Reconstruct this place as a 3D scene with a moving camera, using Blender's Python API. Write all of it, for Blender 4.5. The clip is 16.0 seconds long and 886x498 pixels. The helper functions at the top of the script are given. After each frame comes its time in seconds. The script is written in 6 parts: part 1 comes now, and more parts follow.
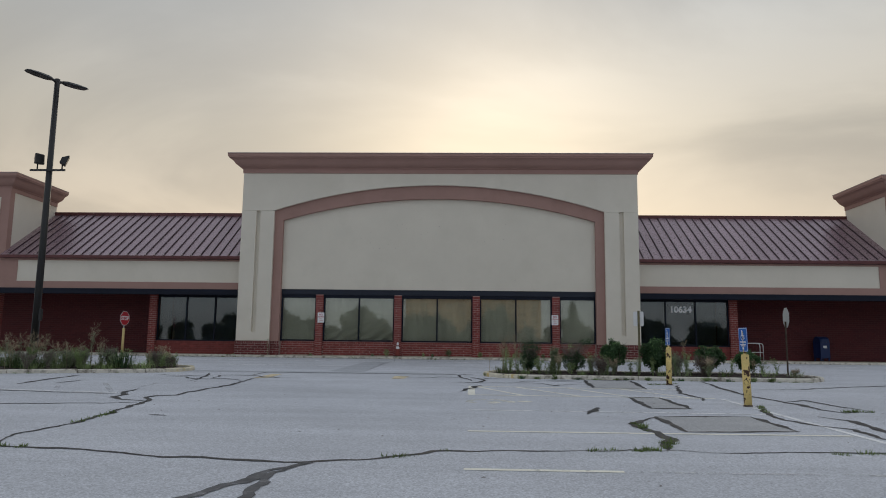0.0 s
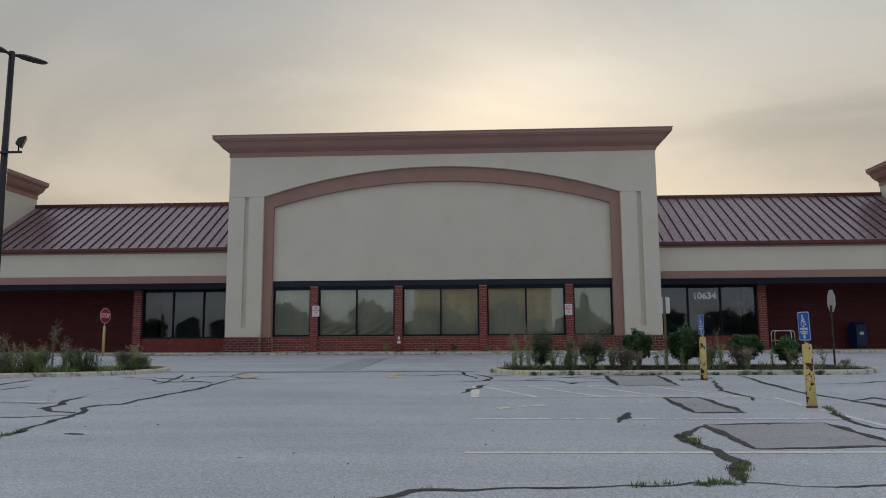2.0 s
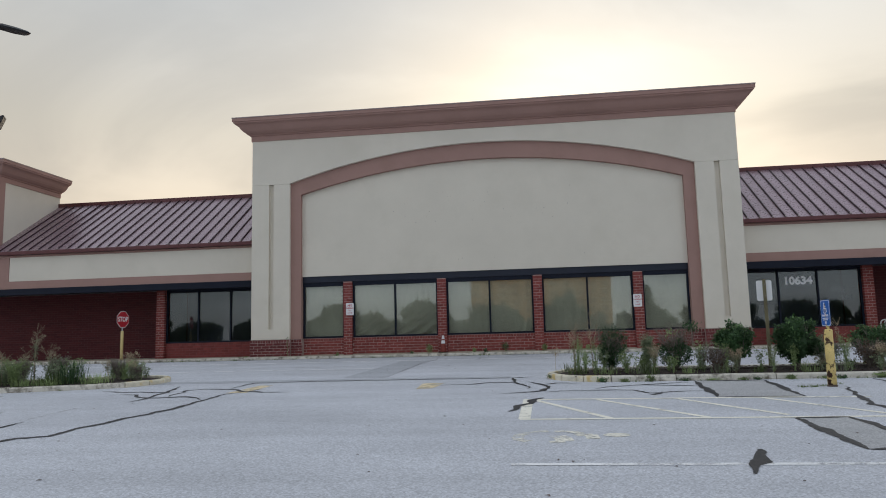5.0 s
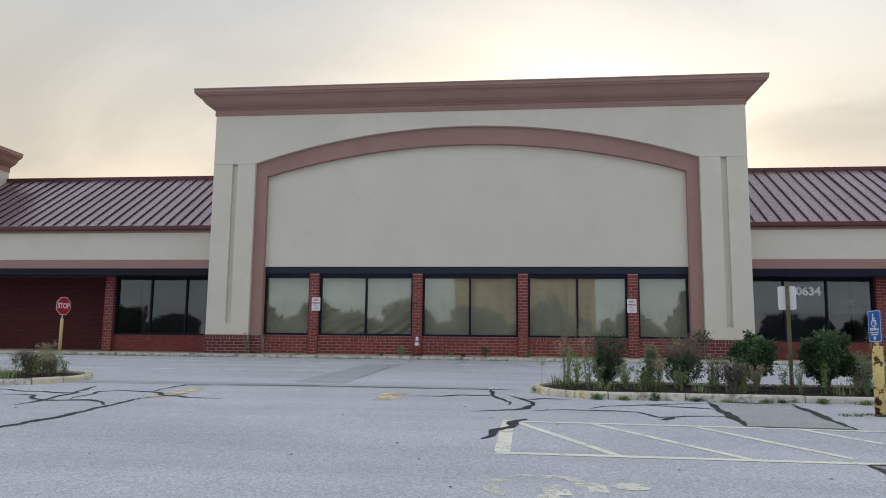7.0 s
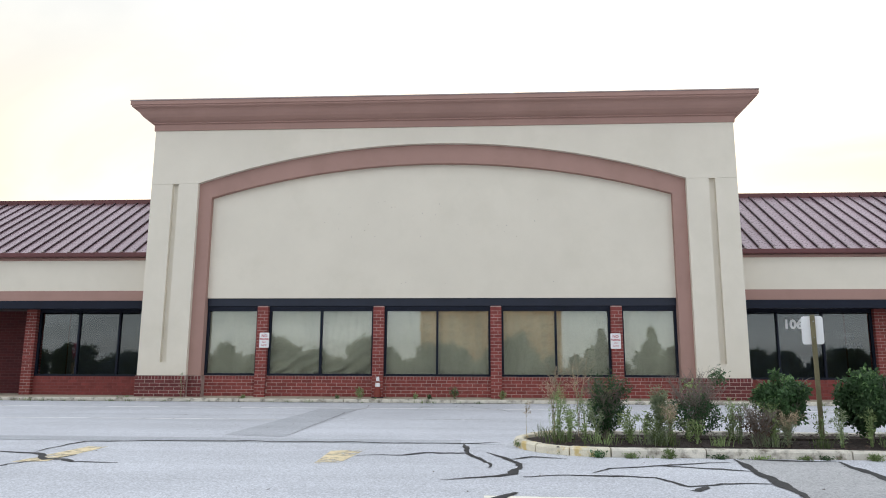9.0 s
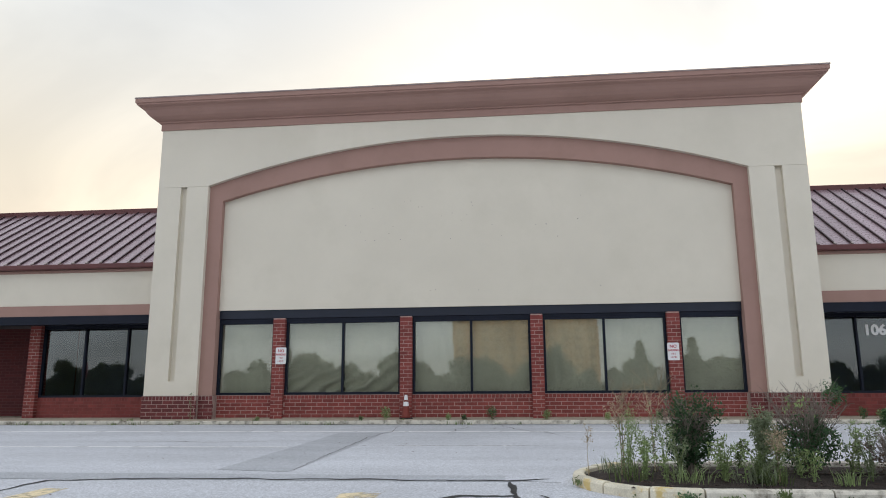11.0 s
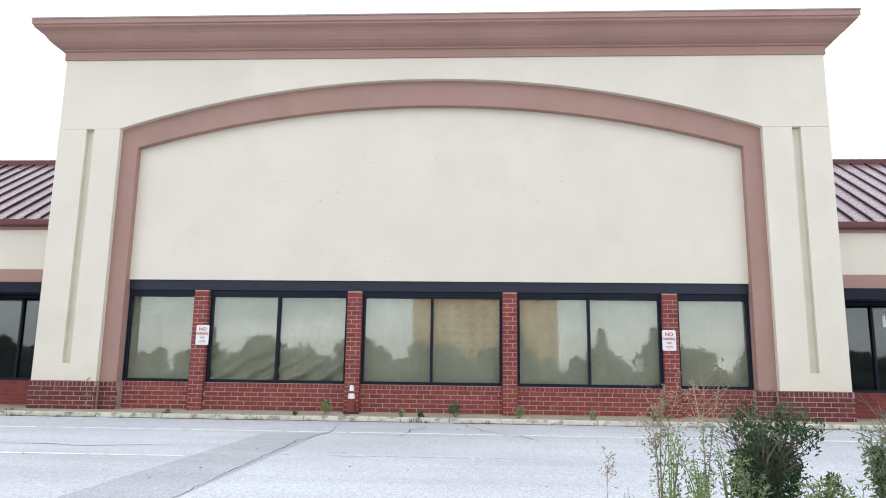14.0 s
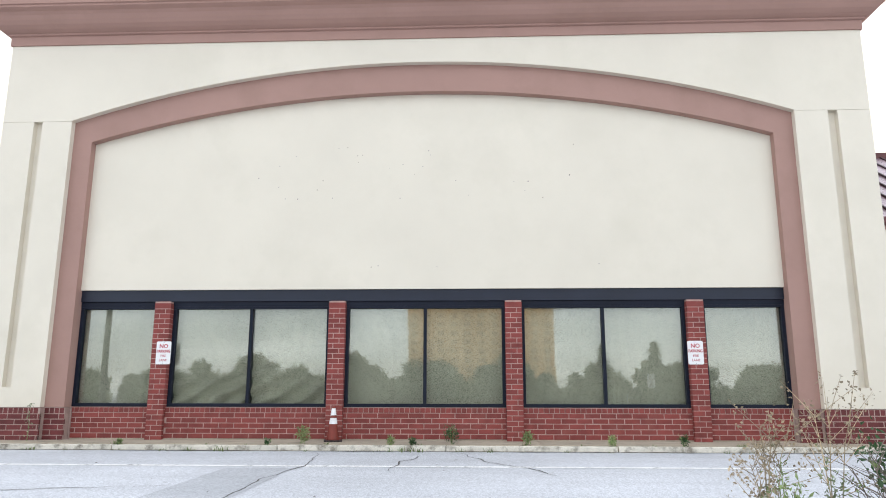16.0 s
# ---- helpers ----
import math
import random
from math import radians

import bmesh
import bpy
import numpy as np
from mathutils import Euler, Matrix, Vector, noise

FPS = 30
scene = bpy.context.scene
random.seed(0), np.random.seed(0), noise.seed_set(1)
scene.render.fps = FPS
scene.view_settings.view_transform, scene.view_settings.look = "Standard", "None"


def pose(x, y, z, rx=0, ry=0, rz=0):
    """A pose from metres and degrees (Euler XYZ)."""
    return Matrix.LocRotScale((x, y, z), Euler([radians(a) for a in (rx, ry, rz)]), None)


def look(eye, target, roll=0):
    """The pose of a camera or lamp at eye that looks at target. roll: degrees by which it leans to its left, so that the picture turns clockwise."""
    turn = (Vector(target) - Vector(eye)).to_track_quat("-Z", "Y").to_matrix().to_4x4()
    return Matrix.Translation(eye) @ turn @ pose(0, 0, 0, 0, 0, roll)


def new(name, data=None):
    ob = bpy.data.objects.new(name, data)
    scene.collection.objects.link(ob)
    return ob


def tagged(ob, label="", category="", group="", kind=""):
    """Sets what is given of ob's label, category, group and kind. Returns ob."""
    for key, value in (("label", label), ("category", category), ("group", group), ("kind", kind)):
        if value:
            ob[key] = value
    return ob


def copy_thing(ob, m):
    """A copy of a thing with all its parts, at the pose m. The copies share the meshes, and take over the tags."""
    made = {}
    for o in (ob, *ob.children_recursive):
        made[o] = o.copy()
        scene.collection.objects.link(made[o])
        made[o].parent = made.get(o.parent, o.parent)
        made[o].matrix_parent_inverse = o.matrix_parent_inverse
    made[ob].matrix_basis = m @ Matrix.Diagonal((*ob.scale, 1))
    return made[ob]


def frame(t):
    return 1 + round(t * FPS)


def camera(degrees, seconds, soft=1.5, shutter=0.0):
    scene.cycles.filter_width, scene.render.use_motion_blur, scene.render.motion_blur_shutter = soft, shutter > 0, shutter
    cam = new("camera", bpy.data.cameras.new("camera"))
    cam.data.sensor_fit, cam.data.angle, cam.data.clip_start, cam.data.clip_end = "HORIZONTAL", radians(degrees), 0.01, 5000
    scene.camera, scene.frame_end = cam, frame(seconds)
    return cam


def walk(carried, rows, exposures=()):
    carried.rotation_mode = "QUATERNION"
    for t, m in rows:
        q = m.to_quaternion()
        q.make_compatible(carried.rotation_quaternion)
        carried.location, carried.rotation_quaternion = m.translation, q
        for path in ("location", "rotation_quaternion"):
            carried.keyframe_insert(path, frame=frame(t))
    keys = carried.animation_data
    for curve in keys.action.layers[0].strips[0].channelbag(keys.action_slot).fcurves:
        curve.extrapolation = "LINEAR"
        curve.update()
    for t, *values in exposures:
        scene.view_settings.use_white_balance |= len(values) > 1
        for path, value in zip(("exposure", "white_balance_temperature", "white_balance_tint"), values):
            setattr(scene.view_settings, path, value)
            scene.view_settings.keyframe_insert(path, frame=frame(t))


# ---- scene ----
cam = camera(63.2, 16.0, soft=1.0)
METRES, EYE, TILT, LEAN, TURN = 18.3, 1.3, 0.0, 0.0, 2.2
ROWS = [
    (0.0, 0.0, 0.0, 0.0, -0.1, 7.91, -0.7),
    (0.5, 0.0059, 0.0365, 0.0022, -0.16, 12.65, 1.22),
    (1.0, 0.0081, 0.0678, 0.0024, -0.1, 12.34, -1.06),
    (1.5, 0.0121, 0.1008, 0.0018, -0.29, 9.94, 0.28),
    (2.0, 0.0139, 0.1344, 0.0015, 0.76, 7.37, 0.3),
    (2.5, 0.0157, 0.1692, 0.0013, 1.28, 5.13, -0.25),
    (3.0, 0.0166, 0.2023, 0.0029, 2.97, 5.44, 0.48),
    (3.5, 0.0184, 0.2332, 0.0027, 5.67, 6.13, 1.25),
    (4.0, 0.0245, 0.2669, 0.0047, 6.59, 6.96, 1.57),
    (4.5, 0.027, 0.2986, 0.0048, 5.72, 7.19, 1.82),
    (7.0, 0.0307, 0.4645, 0.0056, 3.98, 7.37, -0.65),
    (7.5, 0.0279, 0.4962, 0.0063, 2.59, 6.94, -1.07),
    (8.0, 0.0266, 0.5292, 0.0075, 1.27, 7.26, -0.56),
    (8.5, 0.0267, 0.5612, 0.009, 0.84, 8.61, -0.24),
    (9.0, 0.0239, 0.594, 0.0109, 1.27, 10.27, -0.29),
    (9.5, 0.0245, 0.6271, 0.0119, 1.99, 11.42, -0.25),
    (10.0, 0.0212, 0.6557, 0.0115, 2.92, 11.44, 0.2),
    (12.5, 0.0195, 0.803, 0.0211, 4.41, 11.36, 0.07),
    (13.0, 0.0178, 0.8317, 0.021, 3.98, 11.03, -0.08),
    (13.5, 0.0128, 0.8599, 0.0213, 2.41, 10.92, -0.51),
    (14.0, 0.012, 0.8877, 0.0234, 0.62, 10.24, -0.8),
    (14.5, 0.0132, 0.9146, 0.0247, 0.14, 10.17, -0.98),
    (15.0, 0.0122, 0.9426, 0.0269, 0.09, 10.43, -0.84),
    (15.5, 0.0144, 0.9704, 0.0272, 0.12, 11.09, -0.59),
    (16.0, 0.012, 0.9957, 0.0263, 0.34, 11.64, -0.1),
]
EXPOSURES = [(0.0, -0.93, 6300, 10), (0.6, -1.15, 6300, 10), (1.5, -1.2, 6300, 10), (2.0, -1.07, 6300, 10), (2.6, -0.55, 6200, 10), (3.5, -0.5, 6200, 10), (4.2, -0.7, 6200, 10), (5.0, -0.55, 6250, 10), (7.0, -0.45, 6300, 10), (8.0, 0.17, 6550, 10), (9.0, 0.25, 6500, 10), (9.5, 0.12, 6500, 10), (10.2, -0.1, 6500, 10), (12.5, 0.42, 6550, 10), (13.4, 0.68, 6500, 10), (14.5, 0.76, 6500, 10), (16.0, 0.82, 6500, 10)]
walk(cam, [(t, pose(0, 0, EYE, TILT, LEAN, TURN) @ pose(METRES * x, METRES * y, METRES * z, 90 + pitch, roll, yaw)) for t, x, y, z, yaw, pitch, roll in ROWS], EXPOSURES)

# ---- light ----
SUN_EL = 17.0
world = bpy.data.worlds.new("overcast_evening")
scene.world = world
world.use_nodes = True


def wire_world():
    nt = world.node_tree
    nt.nodes.clear()
    n, link = nt.nodes.new, nt.links.new
    out, bg, tc = n("ShaderNodeOutputWorld"), n("ShaderNodeBackground"), n("ShaderNodeTexCoord")
    sky = n("ShaderNodeTexSky")
    sky.sky_type, sky.sun_disc = "NISHITA", False
    sky.sun_elevation, sky.sun_rotation = radians(SUN_EL), radians(1.0)
    sky.dust_density = 1.0

    def vmath(op, a, b):
        v = n("ShaderNodeVectorMath")
        v.operation = op
        for i, s in enumerate((a, b)):
            if isinstance(s, (tuple, list)):
                v.inputs[i].default_value = s
            else:
                link(s, v.inputs[i])
        return v

    def smath(op, a, b, clamp=False):
        v = n("ShaderNodeMath")
        v.operation, v.use_clamp = op, clamp
        for i, s in enumerate((a, b)):
            if isinstance(s, (int, float)):
                v.inputs[i].default_value = s
            else:
                link(s, v.inputs[i])
        return v.outputs[0]

    sep = n("ShaderNodeSeparateXYZ")
    link(tc.outputs["Generated"], sep.inputs[0])
    # haze and cloud deck by height over the horizon
    ramp = n("ShaderNodeValToRGB")
    stops = [(0.0, (0.95, 0.685, 0.445)), (0.16, (0.92, 0.715, 0.48)), (0.28, (0.88, 0.755, 0.555)), (0.42, (0.82, 0.785, 0.695)), (0.56, (0.78, 0.815, 0.83)), (0.78, (1.12, 1.19, 1.25)), (1.0, (1.25, 1.32, 1.40))]
    e = ramp.color_ramp.elements
    e[0].position, e[0].color = stops[0][0], (*stops[0][1], 1)
    e[1].position, e[1].color = stops[-1][0], (*stops[-1][1], 1)
    for p, c in stops[1:-1]:
        x = e.new(p)
        x.color = (*c, 1)
    link(sep.outputs[2], ramp.inputs[0])
    # the half of the sky away from the sun is greyer
    grey = n("ShaderNodeMix")
    grey.data_type = "RGBA"
    side = n("ShaderNodeMapRange")
    side.interpolation_type = "SMOOTHSTEP"
    side.inputs[1].default_value, side.inputs[2].default_value = -0.6, 0.75
    link(sep.outputs[1], side.inputs[0])
    link(side.outputs[0], grey.inputs[0])
    grey.inputs[6].default_value = (*EAST, 1)
    link(ramp.outputs[0], grey.inputs[7])
    # clouds: noise on a flat deck above
    up = smath("ADD", smath("MAXIMUM", sep.outputs[2], 0.0), 0.16)
    flat = vmath("DIVIDE", tc.outputs["Generated"], (1, 1, 1))
    comb = n("ShaderNodeCombineXYZ")
    for i in range(3):
        link(up, comb.inputs[i])
    link(comb.outputs[0], flat.inputs[1])
    stretch = vmath("MULTIPLY", flat.outputs[0], (0.55, 0.75, 0.0))
    noise_a = n("ShaderNodeTexNoise")
    noise_a.inputs["Scale"].default_value, noise_a.inputs["Detail"].default_value, noise_a.inputs["Roughness"].default_value = 1.0, 7.0, 0.52
    noise_a.inputs["Distortion"].default_value = 0.8
    shift = vmath("ADD", stretch.outputs[0], (4.3, 1.6, 0.0))
    link(shift.outputs[0], noise_a.inputs["Vector"])
    cl = n("ShaderNodeMapRange")
    cl.inputs[1].default_value, cl.inputs[2].default_value = 0.36, 0.66
    cl.inputs[3].default_value, cl.inputs[4].default_value = 0.82, 1.24
    cl.interpolation_type = "SMOOTHSTEP"
    link(noise_a.outputs["Fac"], cl.inputs[0])
    clouded = vmath("SCALE", grey.outputs[2], (0, 0, 0))
    link(cl.outputs[0], clouded.inputs["Scale"])
    # glow of the hidden sun through the cloud
    d = vmath("DOT_PRODUCT", tc.outputs["Generated"], (0.015, math.cos(radians(SUN_EL)), math.sin(radians(SUN_EL))))
    g = smath("POWER", smath("MAXIMUM", d.outputs["Value"], 0.0), 26.0)
    glow = n("ShaderNodeVectorMath")
    glow.operation = "SCALE"
    glow.inputs[0].default_value = (0.14, 0.11, 0.06)
    link(g, glow.inputs["Scale"])
    total = vmath("ADD", clouded.outputs[0], glow.outputs[0])
    dim = vmath("SCALE", sky.outputs[0], (0, 0, 0))
    dim.inputs["Scale"].default_value = 0.036
    both = vmath("ADD", total.outputs[0], dim.outputs[0])
    link(both.outputs[0], bg.inputs[0])
    bg.inputs[1].default_value = SKY
    link(bg.outputs[0], out.inputs[0])


SKY = 1.0
EAST = (0.825, 0.865, 0.92)
wire_world()
sun = new("sun", bpy.data.lights.new("sun", "SUN"))
sun.data.energy, sun.data.angle, sun.data.color = 0.7, radians(25), (1.0, 0.86, 0.66)
sun.matrix_world = look((0.5, 34 * math.cos(radians(SUN_EL)), 34 * math.sin(radians(SUN_EL))), (0, 0, 0))


# ---- the ground's height: the lot rises gently to the store ----
def ground_z(y):
    y = min(max(y, 0.0), 33.0)
    return 0.0149 * y + 0.00039 * y * y


# ---- materials ----
def mat(name, base, rough=0.8, metal=0.0, var=0.12, scale=1.2, fine=45.0, bump=0.15, dist=0.004, stain=None, stain_at=(0.56, 0.72), stain_scale=0.8, pieces=0.0, spec=0.4):
    """A painted, mineral or metal surface: base colour with variation at two scales, stains and fine relief."""
    m = bpy.data.materials.new(name)
    m.use_nodes = True
    nt = m.node_tree
    n, link = nt.nodes.new, nt.links.new
    b = nt.nodes["Principled BSDF"]
    b.inputs["Roughness"].default_value, b.inputs["Metallic"].default_value = rough, metal
    b.inputs["Specular IOR Level"].default_value = spec
    geo = n("ShaderNodeNewGeometry")

    def tex(s, detail=5.0, rgh=0.6):
        t = n("ShaderNodeTexNoise")
        t.inputs["Scale"].default_value, t.inputs["Detail"].default_value, t.inputs["Roughness"].default_value = s, detail, rgh
        link(geo.outputs["Position"], t.inputs["Vector"])
        return t.outputs["Fac"]

    def remap(v, a, bb, c, d):
        r = n("ShaderNodeMapRange")
        for i, q in enumerate((a, bb, c, d)):
            r.inputs[i + 1].default_value = q
        link(v, r.inputs[0])
        return r.outputs[0]

    def mul(a, c):
        r = n("ShaderNodeMath")
        r.operation = "MULTIPLY"
        link(a, r.inputs[0])
        link(c, r.inputs[1])
        return r.outputs[0]

    f_fine = tex(fine, 3.0)
    k = mul(remap(tex(scale), 0.3, 0.7, 1 - var, 1 + var), remap(f_fine, 0.3, 0.7, 1 - var * 0.7, 1 + var * 0.7))
    if pieces:
        info = n("ShaderNodeObjectInfo")
        k = mul(k, remap(info.outputs["Random"], 0, 1, 1 - pieces, 1 + pieces))
        k = mul(k, remap(geo.outputs["Random Per Island"], 0, 1, 1 - pieces, 1 + pieces))
    col = n("ShaderNodeVectorMath")
    col.operation = "SCALE"
    col.inputs[0].default_value = base
    link(k, col.inputs["Scale"])
    src = col.outputs[0]
    if stain:
        mx = n("ShaderNodeMix")
        mx.data_type = "RGBA"
        mx.inputs[7].default_value = (*stain, 1)
        link(src, mx.inputs[6])
        link(remap(tex(stain_scale, 8.0, 0.65), stain_at[0], stain_at[1], 0, 1), mx.inputs[0])
        src = mx.outputs[2]
    link(src, b.inputs["Base Color"])
    link(remap(f_fine, 0.3, 0.7, max(0.02, rough - 0.08), min(1, rough + 0.08)), b.inputs["Roughness"])
    if bump:
        bp = n("ShaderNodeBump")
        bp.inputs["Strength"].default_value, bp.inputs["Distance"].default_value = bump, dist
        link(f_fine, bp.inputs["Height"])
        link(bp.outputs[0], b.inputs["Normal"])
    return m


def worn_paint(name, base, under=0.5, fine=9.0):
    """Road paint that has worn through to the bare surface in flecks."""
    m = mat(name, base, 0.85, var=0.1, fine=60, bump=0.2)
    nt = m.node_tree
    n, link = nt.nodes.new, nt.links.new
    b, out = nt.nodes["Principled BSDF"], nt.nodes["Material Output"]
    geo = n("ShaderNodeNewGeometry")
    t, t2 = n("ShaderNodeTexNoise"), n("ShaderNodeTexNoise")
    for q, s in ((t, fine), (t2, 1.3)):
        q.inputs["Scale"].default_value, q.inputs["Detail"].default_value, q.inputs["Roughness"].default_value = s, 6, 0.75
        link(geo.outputs["Position"], q.inputs["Vector"])
    add = n("ShaderNodeMath")
    add.operation = "ADD"
    link(t.outputs["Fac"], add.inputs[0])
    link(t2.outputs["Fac"], add.inputs[1])
    r = n("ShaderNodeMapRange")
    r.inputs[1].default_value, r.inputs[2].default_value = 2 * under - 0.14, 2 * under + 0.10
    link(add.outputs[0], r.inputs[0])
    mx, tr = n("ShaderNodeMixShader"), n("ShaderNodeBsdfTransparent")
    link(r.outputs[0], mx.inputs[0])
    link(b.outputs[0], mx.inputs[2])
    link(tr.outputs[0], mx.inputs[1])
    link(mx.outputs[0], out.inputs[0])
    return m


def leaf_mat(name, base, var=0.35):
    m = mat(name, base, 0.55, var=var, scale=3.0, fine=25, bump=0.0, pieces=0.25)
    nt = m.node_tree
    n, link = nt.nodes.new, nt.links.new
    b, out = nt.nodes["Principled BSDF"], nt.nodes["Material Output"]
    tl, mx = n("ShaderNodeBsdfTranslucent"), n("ShaderNodeMixShader")
    link(b.inputs["Base Color"].links[0].from_socket, tl.inputs[0])
    mx.inputs[0].default_value = 0.35
    link(b.outputs[0], mx.inputs[1])
    link(tl.outputs[0], mx.inputs[2])
    link(mx.outputs[0], out.inputs[0])
    return m


def glass_mat(name, gloss, tint):
    m = bpy.data.materials.new(name)
    m.use_nodes = True
    nt = m.node_tree
    nt.nodes.clear()
    n, link = nt.nodes.new, nt.links.new
    out, mx, gl, tr, fr = n("ShaderNodeOutputMaterial"), n("ShaderNodeMixShader"), n("ShaderNodeBsdfGlossy"), n("ShaderNodeBsdfTransparent"), n("ShaderNodeFresnel")
    gl.inputs["Roughness"].default_value = 0.017
    gl.inputs["Color"].default_value = (1.0, 1.0, 0.98, 1)
    tr.inputs[0].default_value = (*tint, 1)
    fr.inputs[0].default_value = 1.5
    add = n("ShaderNodeMath")
    add.operation = "ADD"
    add.inputs[1].default_value = gloss
    link(fr.outputs[0], add.inputs[0])
    link(add.outputs[0], mx.inputs[0])
    link(tr.outputs[0], mx.inputs[1])
    link(gl.outputs[0], mx.inputs[2])
    link(mx.outputs[0], out.inputs[0])
    return m


CREAM = mat("cream_stucco", (0.70, 0.645, 0.545), 0.9, var=0.035, scale=0.5, fine=160, bump=0.25, dist=0.003, stain=(0.65, 0.60, 0.50), stain_at=(0.5, 0.8), stain_scale=0.6)
PINK = mat("dusty_pink_stucco", (0.36, 0.22, 0.185), 0.88, var=0.05, scale=0.6, fine=160, bump=0.25, dist=0.003, stain=(0.31, 0.19, 0.155), stain_at=(0.5, 0.8))
BRICK = mat("red_brick", (0.20, 0.042, 0.036), 0.75, var=0.16, scale=6, fine=90, bump=0.35, pieces=0.16, stain=(0.24, 0.085, 0.07), stain_at=(0.58, 0.85), stain_scale=1.1)
DARK_BRICK = mat("dark_red_brick", (0.125, 0.026, 0.026), 0.7, var=0.2, scale=6, fine=90, bump=0.35, pieces=0.2)
DARK_MORTAR = mat("grimy_mortar", (0.36, 0.26, 0.23), 0.95, var=0.2, scale=4, fine=120, bump=0.4)
MORTAR = mat("pale_mortar", (0.38, 0.255, 0.225), 0.95, var=0.2, scale=4, fine=120, bump=0.4)
FRAME = mat("dark_anodised_frame", (0.008, 0.011, 0.022), 0.5, 0.0, var=0.2, scale=2, fine=60, bump=0.03, spec=0.18)
# same metal as the roof, darkened to paint in the seams' shaded sides
SEAM = mat("shaded_maroon_seam_metal", (0.042, 0.018, 0.024), 0.5, 0.1, var=0.1, scale=1, fine=30, bump=0.04)
HEADER = mat("blue_black_header_metal", (0.011, 0.015, 0.029), 0.45, 0.1, var=0.15, scale=2, fine=40, bump=0.03)
VINYL = mat("white_vinyl_numerals", (0.92, 0.92, 0.92), 0.4, var=0.02, bump=0.0)
# maroon paled towards mauve: part of the sky's sheen is in the colour
ROOF = mat("sky_tinted_maroon_roof_metal", (0.285, 0.20, 0.225), 0.3, 0.35, var=0.10, scale=0.9, fine=14, bump=0.05, pieces=0.07, stain=(0.32, 0.22, 0.24), stain_at=(0.6, 0.85))
MAROON = mat("maroon_trim_metal", (0.115, 0.038, 0.038), 0.4, 0.2, var=0.1, scale=1, fine=30, bump=0.04)
CAP = mat("grey_cap_metal", (0.30, 0.25, 0.24), 0.45, 0.4, var=0.1, bump=0.03)
CONCRETE = mat("weathered_concrete", (0.37, 0.315, 0.245), 0.92, var=0.14, scale=1.6, fine=70, bump=0.35, stain=(0.22, 0.19, 0.15), stain_at=(0.55, 0.75), stain_scale=1.8, pieces=0.06)
KERB = mat("pale_concrete_kerb", (0.64, 0.60, 0.52), 0.92, var=0.16, scale=2.5, fine=60, bump=0.4, stain=(0.17, 0.145, 0.11), stain_at=(0.50, 0.66), stain_scale=4.5, pieces=0.06)
KERB_YELLOW = mat("worn_yellow_kerb_paint", (0.64, 0.59, 0.47), 0.88, var=0.2, scale=3, fine=60, bump=0.35, stain=(0.60, 0.46, 0.20), stain_at=(0.52, 0.62), stain_scale=5.0)
MULCH = mat("dark_bark_mulch", (0.045, 0.033, 0.028), 0.95, var=0.5, scale=9, fine=60, bump=1.0, dist=0.03)
TAR = mat("black_crack_sealant", (0.018, 0.018, 0.021), 0.6, var=0.3, scale=3, fine=30, bump=0.25)
GREY_SEAL = mat("worn_grey_sealant", (0.10, 0.10, 0.105), 0.8, var=0.35, scale=6, fine=40, bump=0.3, stain=(0.30, 0.30, 0.32), stain_at=(0.55, 0.7), stain_scale=6.0)
WING_MORTAR = mat("red_brown_mortar", (0.215, 0.075, 0.066), 0.95, var=0.2, scale=4, fine=120, bump=0.4)
FINE_CRACK = mat("fine_crack_dirt", (0.09, 0.085, 0.08), 0.9, var=0.3)
WHITE_PAINT = worn_paint("worn_white_line_paint", (0.80, 0.80, 0.80), 0.44)
GHOST_PAINT = worn_paint("faded_white_line_paint", (0.62, 0.62, 0.63), 0.54)
CREAM_PAINT = worn_paint("worn_cream_line_paint", (0.85, 0.82, 0.71), 0.41)
SYMBOL_PAINT = worn_paint("flaking_cream_symbol_paint", (0.80, 0.77, 0.67), 0.485, 14.0)
YELLOW_PAINT = worn_paint("worn_yellow_road_paint", (0.74, 0.62, 0.40), 0.50, 6.0)
STEEL = mat("galvanised_steel", (0.42, 0.43, 0.44), 0.45, 0.8, var=0.15, bump=0.05)
BRONZE = mat("dark_bronze_paint", (0.028, 0.027, 0.027), 0.42, 0.2, var=0.15, fine=20, bump=0.03)
RUSTY_YELLOW = mat("rusty_yellow_paint", (0.70, 0.53, 0.20), 0.6, var=0.12, scale=5, fine=50, bump=0.3, stain=(0.055, 0.022, 0.012), stain_at=(0.535, 0.56), stain_scale=8.0)
YELLOW = mat("yellow_post_paint", (0.64, 0.50, 0.22), 0.6, var=0.12, scale=5, fine=50, bump=0.1, stain=(0.35, 0.24, 0.10), stain_at=(0.6, 0.7), stain_scale=5.0)
SIGN_WHITE = mat("white_sign_face", (0.78, 0.78, 0.78), 0.45, var=0.03, bump=0.0)
SIGN_GREY = mat("grey_sign_back", (0.50, 0.51, 0.50), 0.5, 0.3, var=0.08, bump=0.02)
SIGN_RED = mat("red_sign_face", (0.42, 0.018, 0.03), 0.45, var=0.06, bump=0.0)
SIGN_BLUE = mat("blue_sign_face", (0.012, 0.12, 0.46), 0.45, var=0.05, bump=0.0)
RED_INK = mat("red_lettering", (0.45, 0.03, 0.05), 0.5, var=0.05, bump=0.0)
PALE_GREY = mat("faded_grey_lettering", (0.26, 0.27, 0.28), 0.6, var=0.1, bump=0.0)
